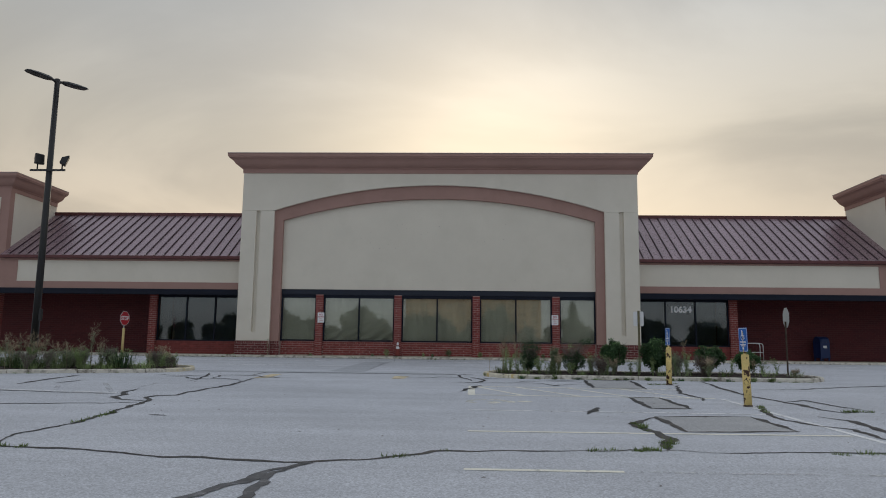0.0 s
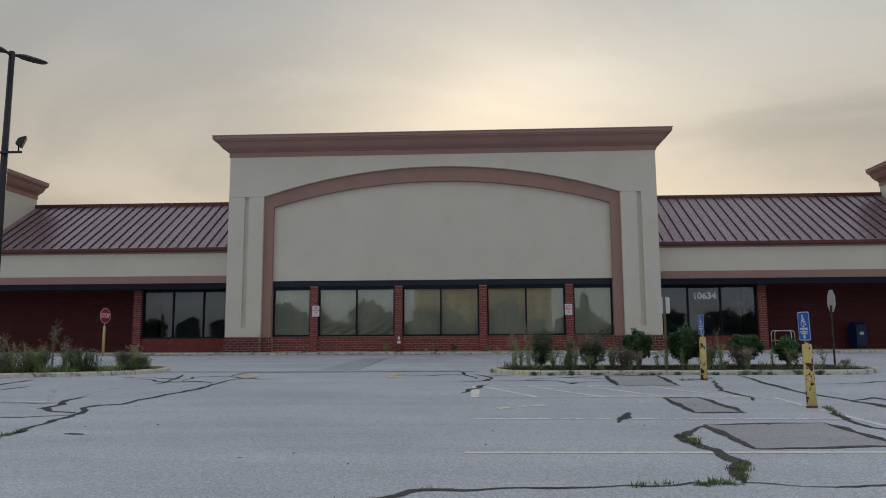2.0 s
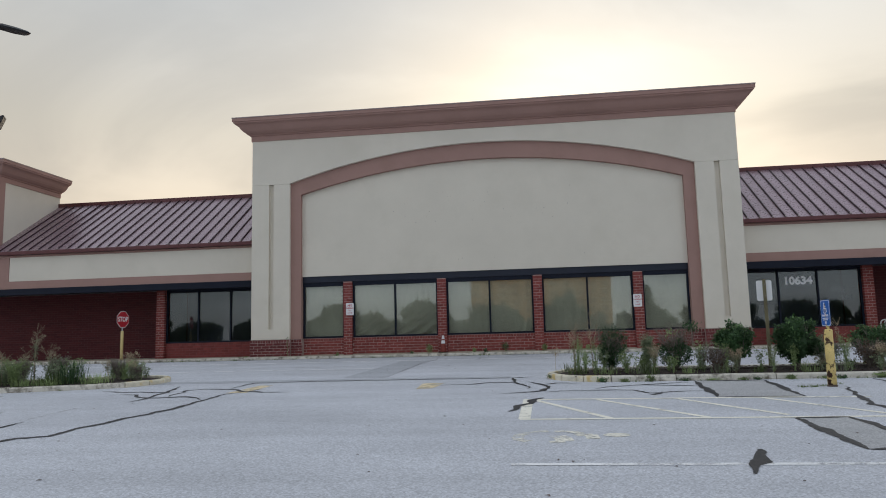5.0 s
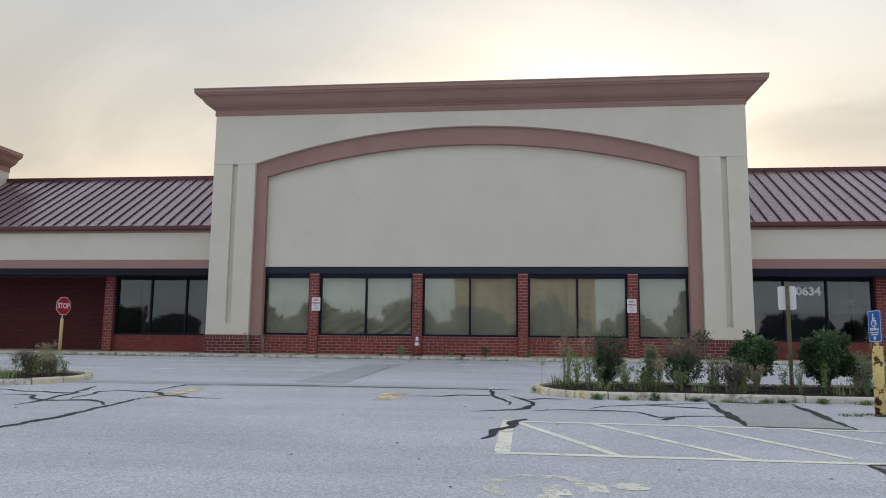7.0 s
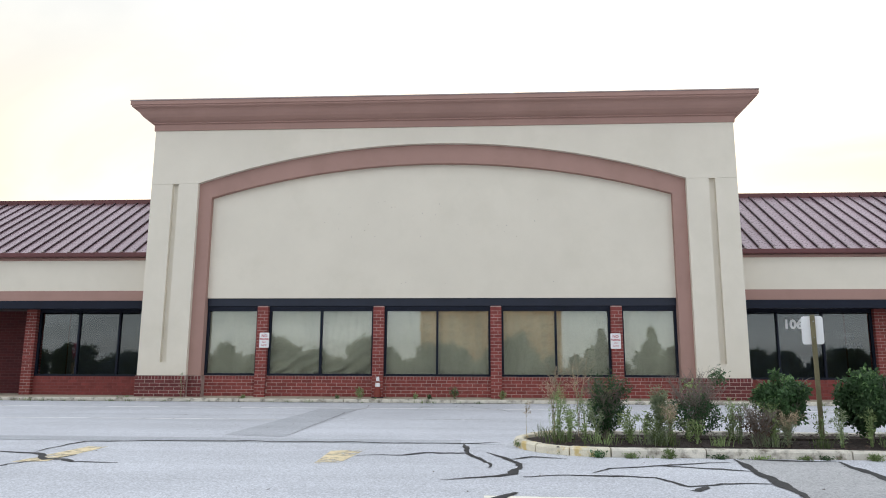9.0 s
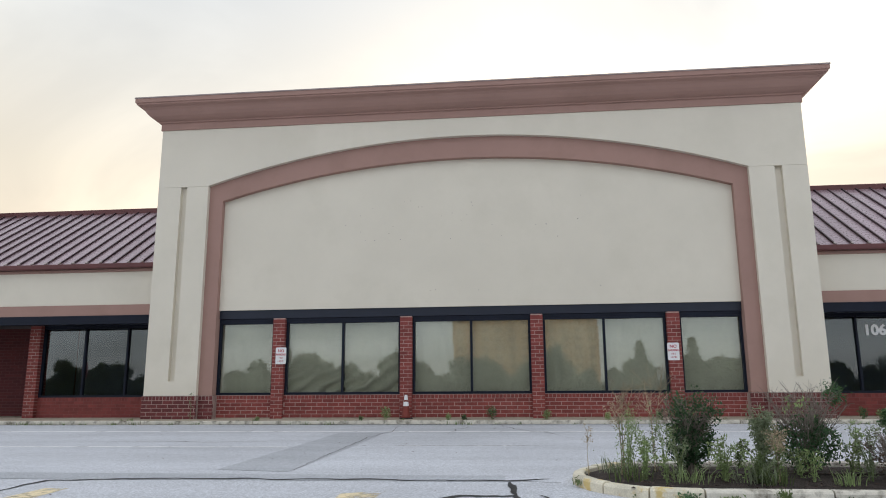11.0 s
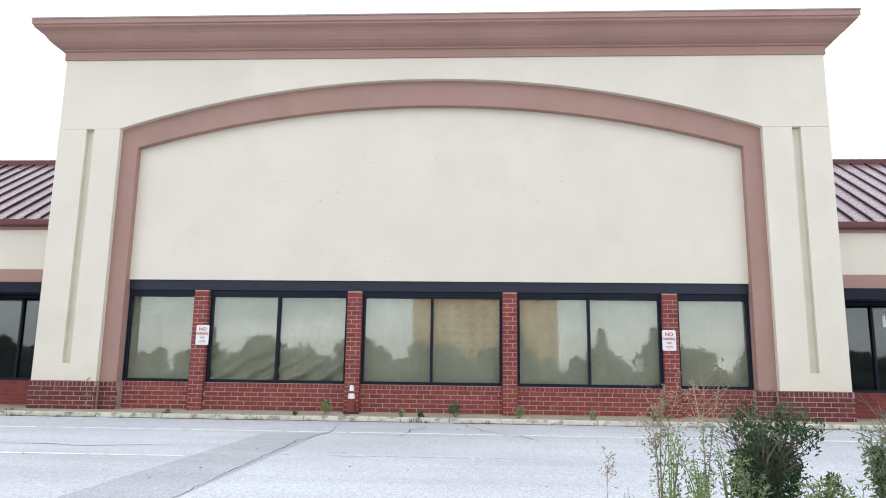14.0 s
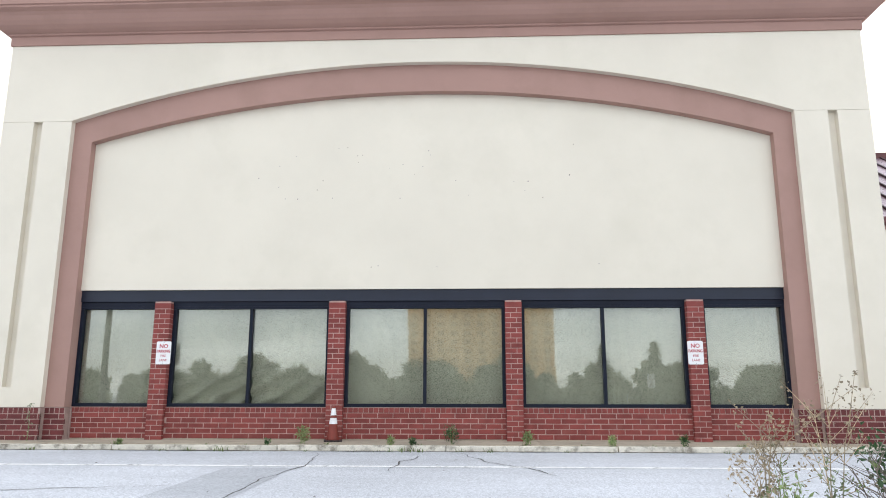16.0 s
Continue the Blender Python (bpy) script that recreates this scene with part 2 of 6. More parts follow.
ORANGE = mat("dull_orange_rubber", (0.17, 0.026, 0.016), 0.6, var=0.15, scale=6, bump=0.1)
BLACK_RUBBER = mat("black_rubber", (0.03, 0.02, 0.02), 0.7, var=0.2)
REFLECT = mat("white_reflective_collar", (0.75, 0.75, 0.76), 0.4, var=0.08, scale=20, bump=0.0)
POST_BLUE = mat("postal_blue_paint", (0.012, 0.03, 0.11), 0.4, var=0.1, bump=0.03)
# low grey that stands for shade in closed rooms and under the porch
DARK = mat("shaded_interior", (0.15, 0.155, 0.17), 0.9, var=0.2, bump=0.0)
TAN_WALL = mat("tan_tower_wall", (0.58, 0.40, 0.22), 0.9, var=0.06, scale=0.05, fine=1.0, bump=0.0)
TOWER_GLASS = mat("tower_window_glass", (0.30, 0.22, 0.13), 0.2, var=0.1, bump=0.0)
BARK = mat("bark", (0.09, 0.065, 0.048), 0.95, var=0.3, scale=4, fine=30, bump=0.6)
TWIG = mat("grey_brown_twig", (0.19, 0.16, 0.135), 0.9, var=0.25, scale=8, bump=0.0)
POST_WOOD = mat("weathered_treated_post", (0.17, 0.15, 0.085), 0.9, var=0.2, scale=5, fine=40, bump=0.3)
STRAW = leaf_mat("dry_straw", (0.42, 0.34, 0.23))
LEAF_DARK = leaf_mat("dark_shrub_leaf", (0.06, 0.125, 0.05))
LEAF_BOX = leaf_mat("hedge_leaf", (0.062, 0.125, 0.048))
LEAF_YOUNG = leaf_mat("young_hedge_leaf", (0.13, 0.225, 0.085))
LEAF_WEED = leaf_mat("weed_leaf", (0.25, 0.325, 0.135))
LEAF_GREY = leaf_mat("grey_green_leaf", (0.255, 0.30, 0.18))
LEAF_BROWN = leaf_mat("brown_leaf", (0.10, 0.062, 0.042))
GRASS = leaf_mat("grass_blade", (0.125, 0.17, 0.06))
# leaf green lifted towards grey, with distance haze mixed into the colour
LEAF_TREE = leaf_mat("hazy_tree_leaf", (0.085, 0.115, 0.055))
GLASS = glass_mat("shop_window_glass", 0.045, (0.90, 0.92, 0.89))
DARK_GLASS = glass_mat("dark_tinted_glass", 0.022, (0.62, 0.66, 0.70))


def asphalt_mat(name, base, dark):
    m = mat(name, base, 0.88, var=0.10, scale=0.28, fine=55, bump=0.5, dist=0.006, stain=dark, stain_at=(0.57, 0.95), stain_scale=0.22, spec=0.3)
    nt = m.node_tree
    n, link = nt.nodes.new, nt.links.new
    b = nt.nodes["Principled BSDF"]
    src = b.inputs["Base Color"].links[0].from_socket
    geo, v = n("ShaderNodeNewGeometry"), n("ShaderNodeTexVoronoi")
    v.inputs["Scale"].default_value = 60.0
    link(geo.outputs["Position"], v.inputs["Vector"])
    r, r2, t2 = n("ShaderNodeMapRange"), n("ShaderNodeMapRange"), n("ShaderNodeTexNoise")
    r.inputs[1].default_value, r.inputs[2].default_value, r.inputs[3].default_value, r.inputs[4].default_value = 0.0, 1.0, 0.64, 1.21
    link(v.outputs["Color"], r.inputs[0])
    # long faint drag marks along the drive
    mp = n("ShaderNodeMapping")
    mp.inputs["Scale"].default_value = (0.18, 1.6, 1.0)
    link(geo.outputs["Position"], mp.inputs[0])
    t2.inputs["Scale"].default_value, t2.inputs["Detail"].default_value = 1.0, 5.0
    link(mp.outputs[0], t2.inputs["Vector"])
    r2.inputs[1].default_value, r2.inputs[2].default_value, r2.inputs[3].default_value, r2.inputs[4].default_value = 0.3, 0.7, 0.93, 1.07
    link(t2.outputs["Fac"], r2.inputs[0])
    mu = n("ShaderNodeMath")
    mu.operation = "MULTIPLY"
    link(r.outputs[0], mu.inputs[0])
    link(r2.outputs[0], mu.inputs[1])
    sc = n("ShaderNodeVectorMath")
    sc.operation = "SCALE"
    link(src, sc.inputs[0])
    link(mu.outputs[0], sc.inputs["Scale"])
    link(sc.outputs[0], b.inputs["Base Color"])
    return m


ASPHALT = asphalt_mat("weathered_pale_asphalt", (0.55, 0.562, 0.60), (0.42, 0.425, 0.45))
PATCH = asphalt_mat("grey_asphalt_patch", (0.44, 0.452, 0.482), (0.39, 0.40, 0.42))
LIGHT_PATCH = asphalt_mat("pale_asphalt_patch", (0.43, 0.43, 0.435), (0.34, 0.34, 0.34))


def paper_mat():
    """Floral wrapping paper taped behind the panes: dull cream-green with small dark sprigs."""
    m = mat("printed_window_paper", (0.54, 0.51, 0.44), 0.9, var=0.14, scale=0.9, fine=30, bump=0.0)
    nt = m.node_tree
    n, link = nt.nodes.new, nt.links.new
    b = nt.nodes["Principled BSDF"]
    src = b.inputs["Base Color"].links[0].from_socket
    geo, v, mp, r, mx = n("ShaderNodeNewGeometry"), n("ShaderNodeTexVoronoi"), n("ShaderNodeMapping"), n("ShaderNodeMapRange"), n("ShaderNodeMix")
    mp.inputs["Rotation"].default_value = (0, radians(35), 0)
    mp.inputs["Scale"].default_value = (23, 0, 31)
    link(geo.outputs["Position"], mp.inputs[0])
    v.inputs["Scale"].default_value, v.inputs["Randomness"].default_value = 1.0, 0.75
    link(mp.outputs[0], v.inputs["Vector"])
    r.inputs[1].default_value, r.inputs[2].default_value, r.inputs[3].default_value, r.inputs[4].default_value = 0.18, 0.44, 0.58, 0.0
    link(v.outputs["Distance"], r.inputs[0])
    mx.data_type = "RGBA"
    mx.inputs[7].default_value = (0.07, 0.08, 0.05, 1)
    link(r.outputs[0], mx.inputs[0])
    link(src, mx.inputs[6])
    link(mx.outputs[2], b.inputs["Base Color"])
    return m


PAPER = paper_mat()


def far_brick_mat():
    # dark red brick, colours lowered further to hold the shade under the ceiling
    m = mat("shaded_porch_brick_wall", (0.115, 0.022, 0.022), 0.75, var=0.1, bump=0.0)
    nt = m.node_tree
    n, link = nt.nodes.new, nt.links.new
    b = nt.nodes["Principled BSDF"]
    geo, mp, br, bp = n("ShaderNodeNewGeometry"), n("ShaderNodeMapping"), n("ShaderNodeTexBrick"), n("ShaderNodeBump")
    mp.inputs["Rotation"].default_value = (radians(-90), 0, 0)
    link(geo.outputs["Position"], mp.inputs[0])
    link(mp.outputs[0], br.inputs["Vector"])
    br.inputs["Scale"].default_value, br.inputs["Mortar Size"].default_value = 1.0, 0.006
    br.inputs["Brick Width"].default_value, br.inputs["Row Height"].default_value = 0.305, 0.102
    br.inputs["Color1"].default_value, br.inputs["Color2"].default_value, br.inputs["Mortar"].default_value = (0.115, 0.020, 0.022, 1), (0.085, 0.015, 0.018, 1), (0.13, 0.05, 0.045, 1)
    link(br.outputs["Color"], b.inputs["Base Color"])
    bp.inputs["Strength"].default_value, bp.inputs["Distance"].default_value, bp.invert = 0.4, 0.006, True
    link(br.outputs["Fac"], bp.inputs["Height"])
    link(bp.outputs[0], b.inputs["Normal"])
    return m


FAR_BRICK = far_brick_mat()


# ---- builders ----
def box(bm, x0, x1, y0, y1, z0, z1, bevel=0.0):
    vs = [bm.verts.new((x, y, z)) for x in (x0, x1) for y in (y0, y1) for z in (z0, z1)]
    fs = [bm.faces.new([vs[i] for i in q]) for q in ((0, 1, 3, 2), (4, 6, 7, 5), (0, 4, 5, 1), (2, 3, 7, 6), (0, 2, 6, 4), (1, 5, 7, 3))]
    if bevel:
        bmesh.ops.bevel(bm, geom=list({e for f in fs for e in f.edges}), offset=bevel, segments=2, affect="EDGES", profile=0.6)
    return bm


def tube(bm, points, radii, n=10, cap=True):
    """A round, tapered tube along points."""
    rings = []
    for i, p in enumerate(points):
        p = Vector(p)
        a = Vector(points[max(i - 1, 0)])
        b = Vector(points[min(i + 1, len(points) - 1)])
        q = (b - a).to_track_quat("Z", "Y")
        r = radii[i] if isinstance(radii, (list, tuple)) else radii
        rings.append([bm.verts.new(p + q @ Vector((r * math.cos(k * math.tau / n), r * math.sin(k * math.tau / n), 0))) for k in range(n)])
    for r0, r1 in zip(rings, rings[1:]):
        for k in range(n):
            bm.faces.new((r0[k], r0[(k + 1) % n], r1[(k + 1) % n], r1[k])).smooth = n > 4
    if cap:
        bm.faces.new(rings[0][::-1])
        bm.faces.new(rings[-1])
    return bm


def prism(bm, loop, y0, y1):
    """A slab whose outline is an x, z loop, from y0 to y1."""
    a = [bm.verts.new((x, y0, z)) for x, z in loop]
    b = [bm.verts.new((x, y1, z)) for x, z in loop]
    bm.faces.new(a)
    bm.faces.new(b[::-1])
    for i in range(len(loop)):
        j = (i + 1) % len(loop)
        bm.faces.new((a[j], a[i], b[i], b[j]))
    bmesh.ops.recalc_face_normals(bm, faces=bm.faces)
    return bm


def part(name, bm, material, parent=None, label="", at=None):
    me = bpy.data.meshes.new(name)
    bm.to_mesh(me)
    bm.free()
    me.materials.append(material)
    ob = new(name, me)
    if parent is not None:
        ob.parent = parent
    if at is not None:
        ob.matrix_basis = at
    return tagged(ob, label)


def shared(name, me, parent, at):
    ob = new(name, me)
    ob.parent = parent
    ob.matrix_basis = at
    return ob


def thing(name, label, category, at=None, group="", kind=""):
    ob = new(name)
    ob.empty_display_size = 0.2
    if at is not None:
        ob.matrix_basis = at
    return tagged(ob, label, category, group, kind)


def bmnew():
    return bmesh.new()


def letters(text, size, depth=0.004, weight=0.0, wide=1.0):
    """A mesh of built-in lettering, centred, facing -y, upright along z."""
    cu = bpy.data.curves.new("lettering", "FONT")
    cu.body, cu.size, cu.align_x, cu.align_y, cu.extrude, cu.offset = text, size, "CENTER", "CENTER", depth / 2, weight
    cu.resolution_u = 3
    ob = new("lettering", cu)
    bpy.context.view_layer.update()
    me = bpy.data.meshes.new_from_object(ob.evaluated_get(bpy.context.evaluated_depsgraph_get()))
    bpy.data.objects.remove(ob)
    me.transform(Matrix.Rotation(radians(90), 4, "X") @ Matrix.Diagonal((wide, 1, 1, 1)))
    return me


def letter_part(name, text, size, material, parent, at, **kw):
    me = letters(text, size, **kw)
    me.materials.clear()
    me.materials.append(material)
    ob = new(name, me)
    ob.parent, ob.matrix_basis = parent, at
    return ob


def bricks_of(x0, x1, z0, courses, ch=0.101, length=0.305, offset=0.0):
    """Running bond: spans (x0, x1, z0, z1) of the bricks of a wall face."""
    j = 0.013
    for c in range(courses):
        za, zb = z0 + c * ch, z0 + (c + 1) * ch - j
        x = x0 - (length / 2 if c % 2 else 0) - offset
        while x < x1 - 0.02:
            a, b = max(x, x0), min(x + length - j, x1)
            if b - a > 0.03:
                yield a, b, za, zb
            x += length


def brick_verts(a, b, za, zb, yf, yb):
    """A brick with a chamfered face towards -y: vertices and faces."""
    s = 0.004
    v = [(a, yb, za), (b, yb, za), (b, yb, zb), (a, yb, zb), (a, yf + s, za), (b, yf + s, za), (b, yf + s, zb), (a, yf + s, zb),
         (a + s, yf, za + s), (b - s, yf, za + s), (b - s, yf, zb - s), (a + s, yf, zb - s)]
    f = [(8, 9, 10, 11)]
    for i in range(4):
        k = (i + 1) % 4
        f.append((i, k, 4 + k, 4 + i))
        f.append((4 + i, 4 + k, 8 + k, 8 + i))
    return v, f


def brick_mesh(name, spans, yf, yb, material):
    vs, fs = [], []
    for a, b, za, zb in spans:
        v, f = brick_verts(a, b, za, zb, yf, yb)
        n0 = len(vs)
        vs += v
        fs += [tuple(n0 + i for i in q) for q in f]
    me = bpy.data.meshes.new(name)
    me.from_pydata(vs, [], fs)
    me.materials.append(material)
    return me


BRICK_CACHE = {}


def brick_parts(spans, yf, yb, material, parent):
    """Each brick an object of its own; alike bricks share a mesh."""
    for a, b, za, zb in spans:
        key = (round(b - a, 3), round(zb - za, 3), yf, yb, material.name)
        if key not in BRICK_CACHE:
            BRICK_CACHE[key] = brick_mesh("brick", [(0, key[0], 0, key[1])], 0, yb - yf, material)
        shared("brick", BRICK_CACHE[key], parent, pose(a, yf + random.uniform(-0.0015, 0.0015), za))


def leaves_mesh(name, centres, size, material, seed, droop=0.2, slim=0.45):
    """Folded leaves, one at each centre, turned at random."""
    rng = np.random.default_rng(seed)
    vs, fs = [], []
    for c in centres:
        L = size * rng.uniform(0.6, 1.25)
        d = rng.normal(size=3)
        d[2] -= droop
        d /= np.linalg.norm(d)
        s = np.cross(d, rng.normal(size=3))
        s /= np.linalg.norm(s) + 1e-9
        up = np.cross(s, d) * L * 0.12
        c = np.asarray(c, float)
        w = s * L * slim * 0.5
        n0 = len(vs)
        vs += [c, c + d * L * 0.5 + w + up, c + d * L, c + d * L * 0.5 - w + up]
        fs += [(n0, n0 + 1, n0 + 2), (n0, n0 + 2, n0 + 3)]
    me = bpy.data.meshes.new(name)
    me.from_pydata([tuple(v) for v in vs], [], fs)
    me.materials.append(material)
    return me


def mesh_part(name, me, parent, label=""):
    ob = new(name, me)
    ob.parent = parent
    return tagged(ob, label)


# ---- ground: one sheet to the horizon, rising to the store ----
def build_ground():
    ys = [-2500, -600, -200, -60, -20, -5] + [0.5 * i for i in range(0, 67)] + [36, 60, 200, 600, 2500]
    xs = [-2500, -600, -150, -60, -30, -15, 0, 15, 30, 60, 150, 600, 2500]
    bm = bmnew()
    grid = [[bm.verts.new((x, y, ground_z(y))) for x in xs] for y in ys]
    for r0, r1 in zip(grid, grid[1:]):
        for i in range(len(xs) - 1):
            bm.faces.new((r0[i], r0[i + 1], r1[i + 1], r1[i])).smooth = True
    return tagged(part("ground", bm, ASPHALT), "pale weathered asphalt car park rising gently to the store", "car park", kind="structure")


ground = build_ground()
CX = -1.49          # middle line of the store front
FACE = 32.35        # face of the tall front wall
WALK_TOP = 0.945    # top of the pavement along the store


def ribbon(bm, path, width, lift, wobble=0.0, taper=False, seed=0, step=0.09):
    """A thin strip lying on the ground along a path, with uneven edges."""
    pts = [Vector(p) for p in path]
    fine = [pts[0]]
    for a, b in zip(pts, pts[1:]):
        k = max(1, int((b - a).length / step))
        fine += [a.lerp(b, (i + 1) / k) for i in range(k)]
    if wobble:
        fine = [p + Vector((noise.noise((p.x * 2.3, p.y * 2.3, seed)), noise.noise((p.x * 2.3, p.y * 2.3, seed + 9.1)))) * wobble + Vector((noise.noise((p.x * 9, p.y * 9, seed)), noise.noise((p.x * 9, p.y * 9, seed + 5.1)))) * wobble * 0.35 for p in fine]
    rows = []
    n = len(fine)
    for i, p in enumerate(fine):
        d = fine[min(i + 1, n - 1)] - fine[max(i - 1, 0)]
        side = Vector((-d.y, d.x)).normalized() if d.length > 1e-6 else Vector((1, 0))
        w = width / 2
        if wobble:
            w *= max(0.55, 0.85 + 0.7 * noise.noise((i * 0.23, seed * 1.7, 3.3)) + 0.3 * noise.noise((i * 1.1, seed * 0.7, 8.3)))
        if taper:
            w *= min(1.0, 0.25 + 3.0 * min(i, n - 1 - i) / max(n, 1))
        w = max(w, 0.004)
        rows.append([bm.verts.new((q.x, q.y, ground_z(q.y) + lift)) for q in (p + side * w, p - side * w)])
    for a, b in zip(rows, rows[1:]):
        bm.faces.new((a[0], a[1], b[1], b[0]))
    return bm


def sealed_crack(path, width=0.075, wobble=0.07, seed=0, material=None, label="black tar-sealed crack across pale asphalt"):
    bm = bmnew()
    ribbon(bm, path, width * 1.45, 0.005 + 0.0004 * (seed % 7), wobble, True, seed)
    for f in bm.faces:
        if f.normal.z < 0:
            f.normal_flip()
    return tagged(part("sealed_crack", bm, material or TAR), label, "pavement crack", "cracks in the car park", "structure")


def paint_line(path, width, material, label):
    bm = ribbon(bmnew(), path, width, 0.004)
    return tagged(part("painted_line", bm, material), label, "road marking", "car park markings", "structure")


def ground_patch(name, corners, material, label, lift=0.004):
    """A repair in the asphalt: a quad lying on the slope."""
    bm = bmnew()
    a, b, c, d = (Vector(p) for p in corners)
    n = 14
    rows = []
    for i in range(n + 1):
        l, r = a.lerp(d, i / n), b.lerp(c, i / n)
        rows.append([bm.verts.new((q.x, q.y, ground_z(q.y) + lift)) for q in (l.lerp(r, k / 4) for k in range(5))])
    for r0, r1 in zip(rows, rows[1:]):
        for k in range(4):
            bm.faces.new((r0[k], r0[k + 1], r1[k + 1], r1[k]))
    return tagged(part(name, bm, material), label, "asphalt patch", "repairs in the car park", "structure")


# stall lines, nine feet apart
LINE = "worn painted parking stall line on asphalt"
paint_line([(-0.05, 7.32), (1.52, 7.33)], 0.10, CREAM_PAINT, LINE)
paint_line([(1.52, 7.33), (5.2, 7.40)], 0.10, GHOST_PAINT, LINE)
paint_line([(-0.02, 10.12), (2.3, 10.16), (5.2, 10.24)], 0.10, CREAM_PAINT, LINE)
paint_line([(-0.02, 12.82), (5.2, 12.80)], 0.10, WHITE_PAINT, LINE)
paint_line([(-0.02, 15.78), (5.2, 15.72)], 0.11, CREAM_PAINT, LINE)
paint_line([(-0.02, 18.08), (3.08, 17.98), (5.2, 17.86)], 0.11, CREAM_PAINT, LINE)
paint_line([(0.06, 18.0), (0.04, 15.84)], 0.16, CREAM_PAINT, "worn cream end bar of a hatched access aisle")
for x0, x1, y1 in ((0.19, 1.16, 15.8), (1.15, 2.38, 15.8), (2.37, 3.40, 15.95), (3.6, 4.7, 15.8)):
    paint_line([(x0, 17.96), (x1, y1)], 0.10, CREAM_PAINT, "worn cream diagonal hatch line of an access aisle")
paint_line([(5.3, 15.6), (5.30, 6.2)], 0.10, WHITE_PAINT, "worn white line at the head of parking stalls")
paint_line([(-7.36, 15.05), (-13.0, 15.9)], 0.10, WHITE_PAINT, LINE)
paint_line([(-7.46, 15.05), (-8.92, 17.6)], 0.12, GHOST_PAINT, LINE)
paint_line([(-8.86, 15.35), (-9.5, 16.6)], 0.12, GHOST_PAINT, LINE)
paint_line([(-7.4, 15.05), (-7.66, 17.75)], 0.09, GHOST_PAINT, LINE)
paint_line([(-30, 29.3), (22, 29.3)], 0.14, WHITE_PAINT, "white fire lane line along the store pavement")
paint_line([(-22, 26.0), (-4.4, 26.15)], 0.11, WHITE_PAINT, "white line along the drive before the store")
paint_line([(-3.3, 26.43), (0.4, 26.45)], 0.10, GHOST_PAINT, "faded white line along the drive before the store")
# faded accessible-parking symbol
for path, w in (([(0.34, 14.75), (0.23, 14.73), (0.13, 14.65), (0.02, 14.52), (-0.01, 14.34), (0.01, 14.19), (0.12, 14.07)], 0.13),
        ([(0.41, 14.72), (0.51, 14.74), (0.61, 14.7), (0.71, 14.55)], 0.12),
        ([(0.42, 14.44), (0.49, 14.26), (0.51, 14.08)], 0.2),
        ([(0.64, 14.45), (0.76, 14.48), (0.83, 14.48)], 0.13),
        ([(0.81, 14.48), (0.82, 14.21)], 0.15),
        ([(0.34, 14.02), (0.51, 14.04)], 0.12)):
    paint_line(path, w, SYMBOL_PAINT, "faded cream accessible parking symbol on asphalt")
head_bm = bmnew()
head_bm.faces.new([head_bm.verts.new((1.09 + 0.15 * math.cos(k * math.tau / 18), 14.45 + 0.13 * math.sin(k * math.tau / 18), ground_z(14.45 + 0.13 * math.sin(k * math.tau / 18)) + 0.0045)) for k in range(18)])
tagged(part("painted_symbol_head", head_bm, SYMBOL_PAINT), "faded cream head of an accessible parking symbol", "road marking", "car park markings", "structure")
YEL = "worn yellow arrow patch painted on asphalt"
ground_patch("painted_arrow", [(-2.15, 20.1), (-1.85, 20.1), (-1.72, 21.5), (-2.2, 21.3)], YELLOW_PAINT, YEL, 0.0045)
ground_patch("painted_arrow", [(-5.95, 19.9), (-5.55, 20.0), (-5.55, 21.5), (-5.85, 21.5)], YELLOW_PAINT, YEL, 0.0045)
# repairs
ground_patch("asphalt_patch", [(-4.45, 23.2), (-3.35, 23.0), (-3.15, 29.05), (-4.15, 29.0)], PATCH, "darker grey asphalt trench repair across the drive")
ground_patch("asphalt_patch", [(-25, 22.2), (-0.4, 22.25), (-0.4, 22.75), (-25, 22.95)], PATCH, "darker grey asphalt joint band along the drive")
for q in ([(3.04, 18.08), (4.29, 18.0), (4.51, 20.77), (3.26, 20.88)], [(3.29, 13.5), (4.05, 13.52), (4.02, 15.68), (3.39, 15.66)], [(3.02, 10.39), (4.66, 10.59), (4.65, 12.43), (3.06, 12.21)]):
    ground_patch("asphalt_patch", q, LIGHT_PATCH, "rectangular asphalt repair edged with tar")
    for i, (a, b) in enumerate(zip(q, q[1:] + q[:1])):
        sealed_crack([a, b], 0.095 if i % 2 else 0.075, 0.05, 40 + i + int(q[0][1]), label="black tar edge of a rectangular asphalt repair")
# tar-sealed cracks
CRACKS = (
    ([(-9.5, 8.9), (-5.31, 8.2), (-4.24, 8.04), (-3.56, 7.81), (-2.33, 7.59), (-1.61, 7.5), (-0.85, 7.92), (-0.38, 8.38), (1.04, 8.54), (2.3, 8.72)], 0.05),
    ([(2.3, 8.72), (2.97, 8.59), (3.65, 8.72), (4.84, 8.79), (9.0, 9.2)], 0.045),
    ([(-1.61, 7.5), (-1.84, 6.88), (-1.81, 5.94), (-1.9, 4.4)], 0.075),
    ([(-1.61, 7.5), (-1.9, 7.1), (-2.12, 6.17), (-2.29, 5.86), (-2.7, 4.6)], 0.10),
    ([(2.3, 8.72), (2.6, 9.6), (2.53, 10.4), (2.43, 10.95), (2.5, 11.25), (2.78, 11.8), (3.05, 12.1)], 0.10),
)
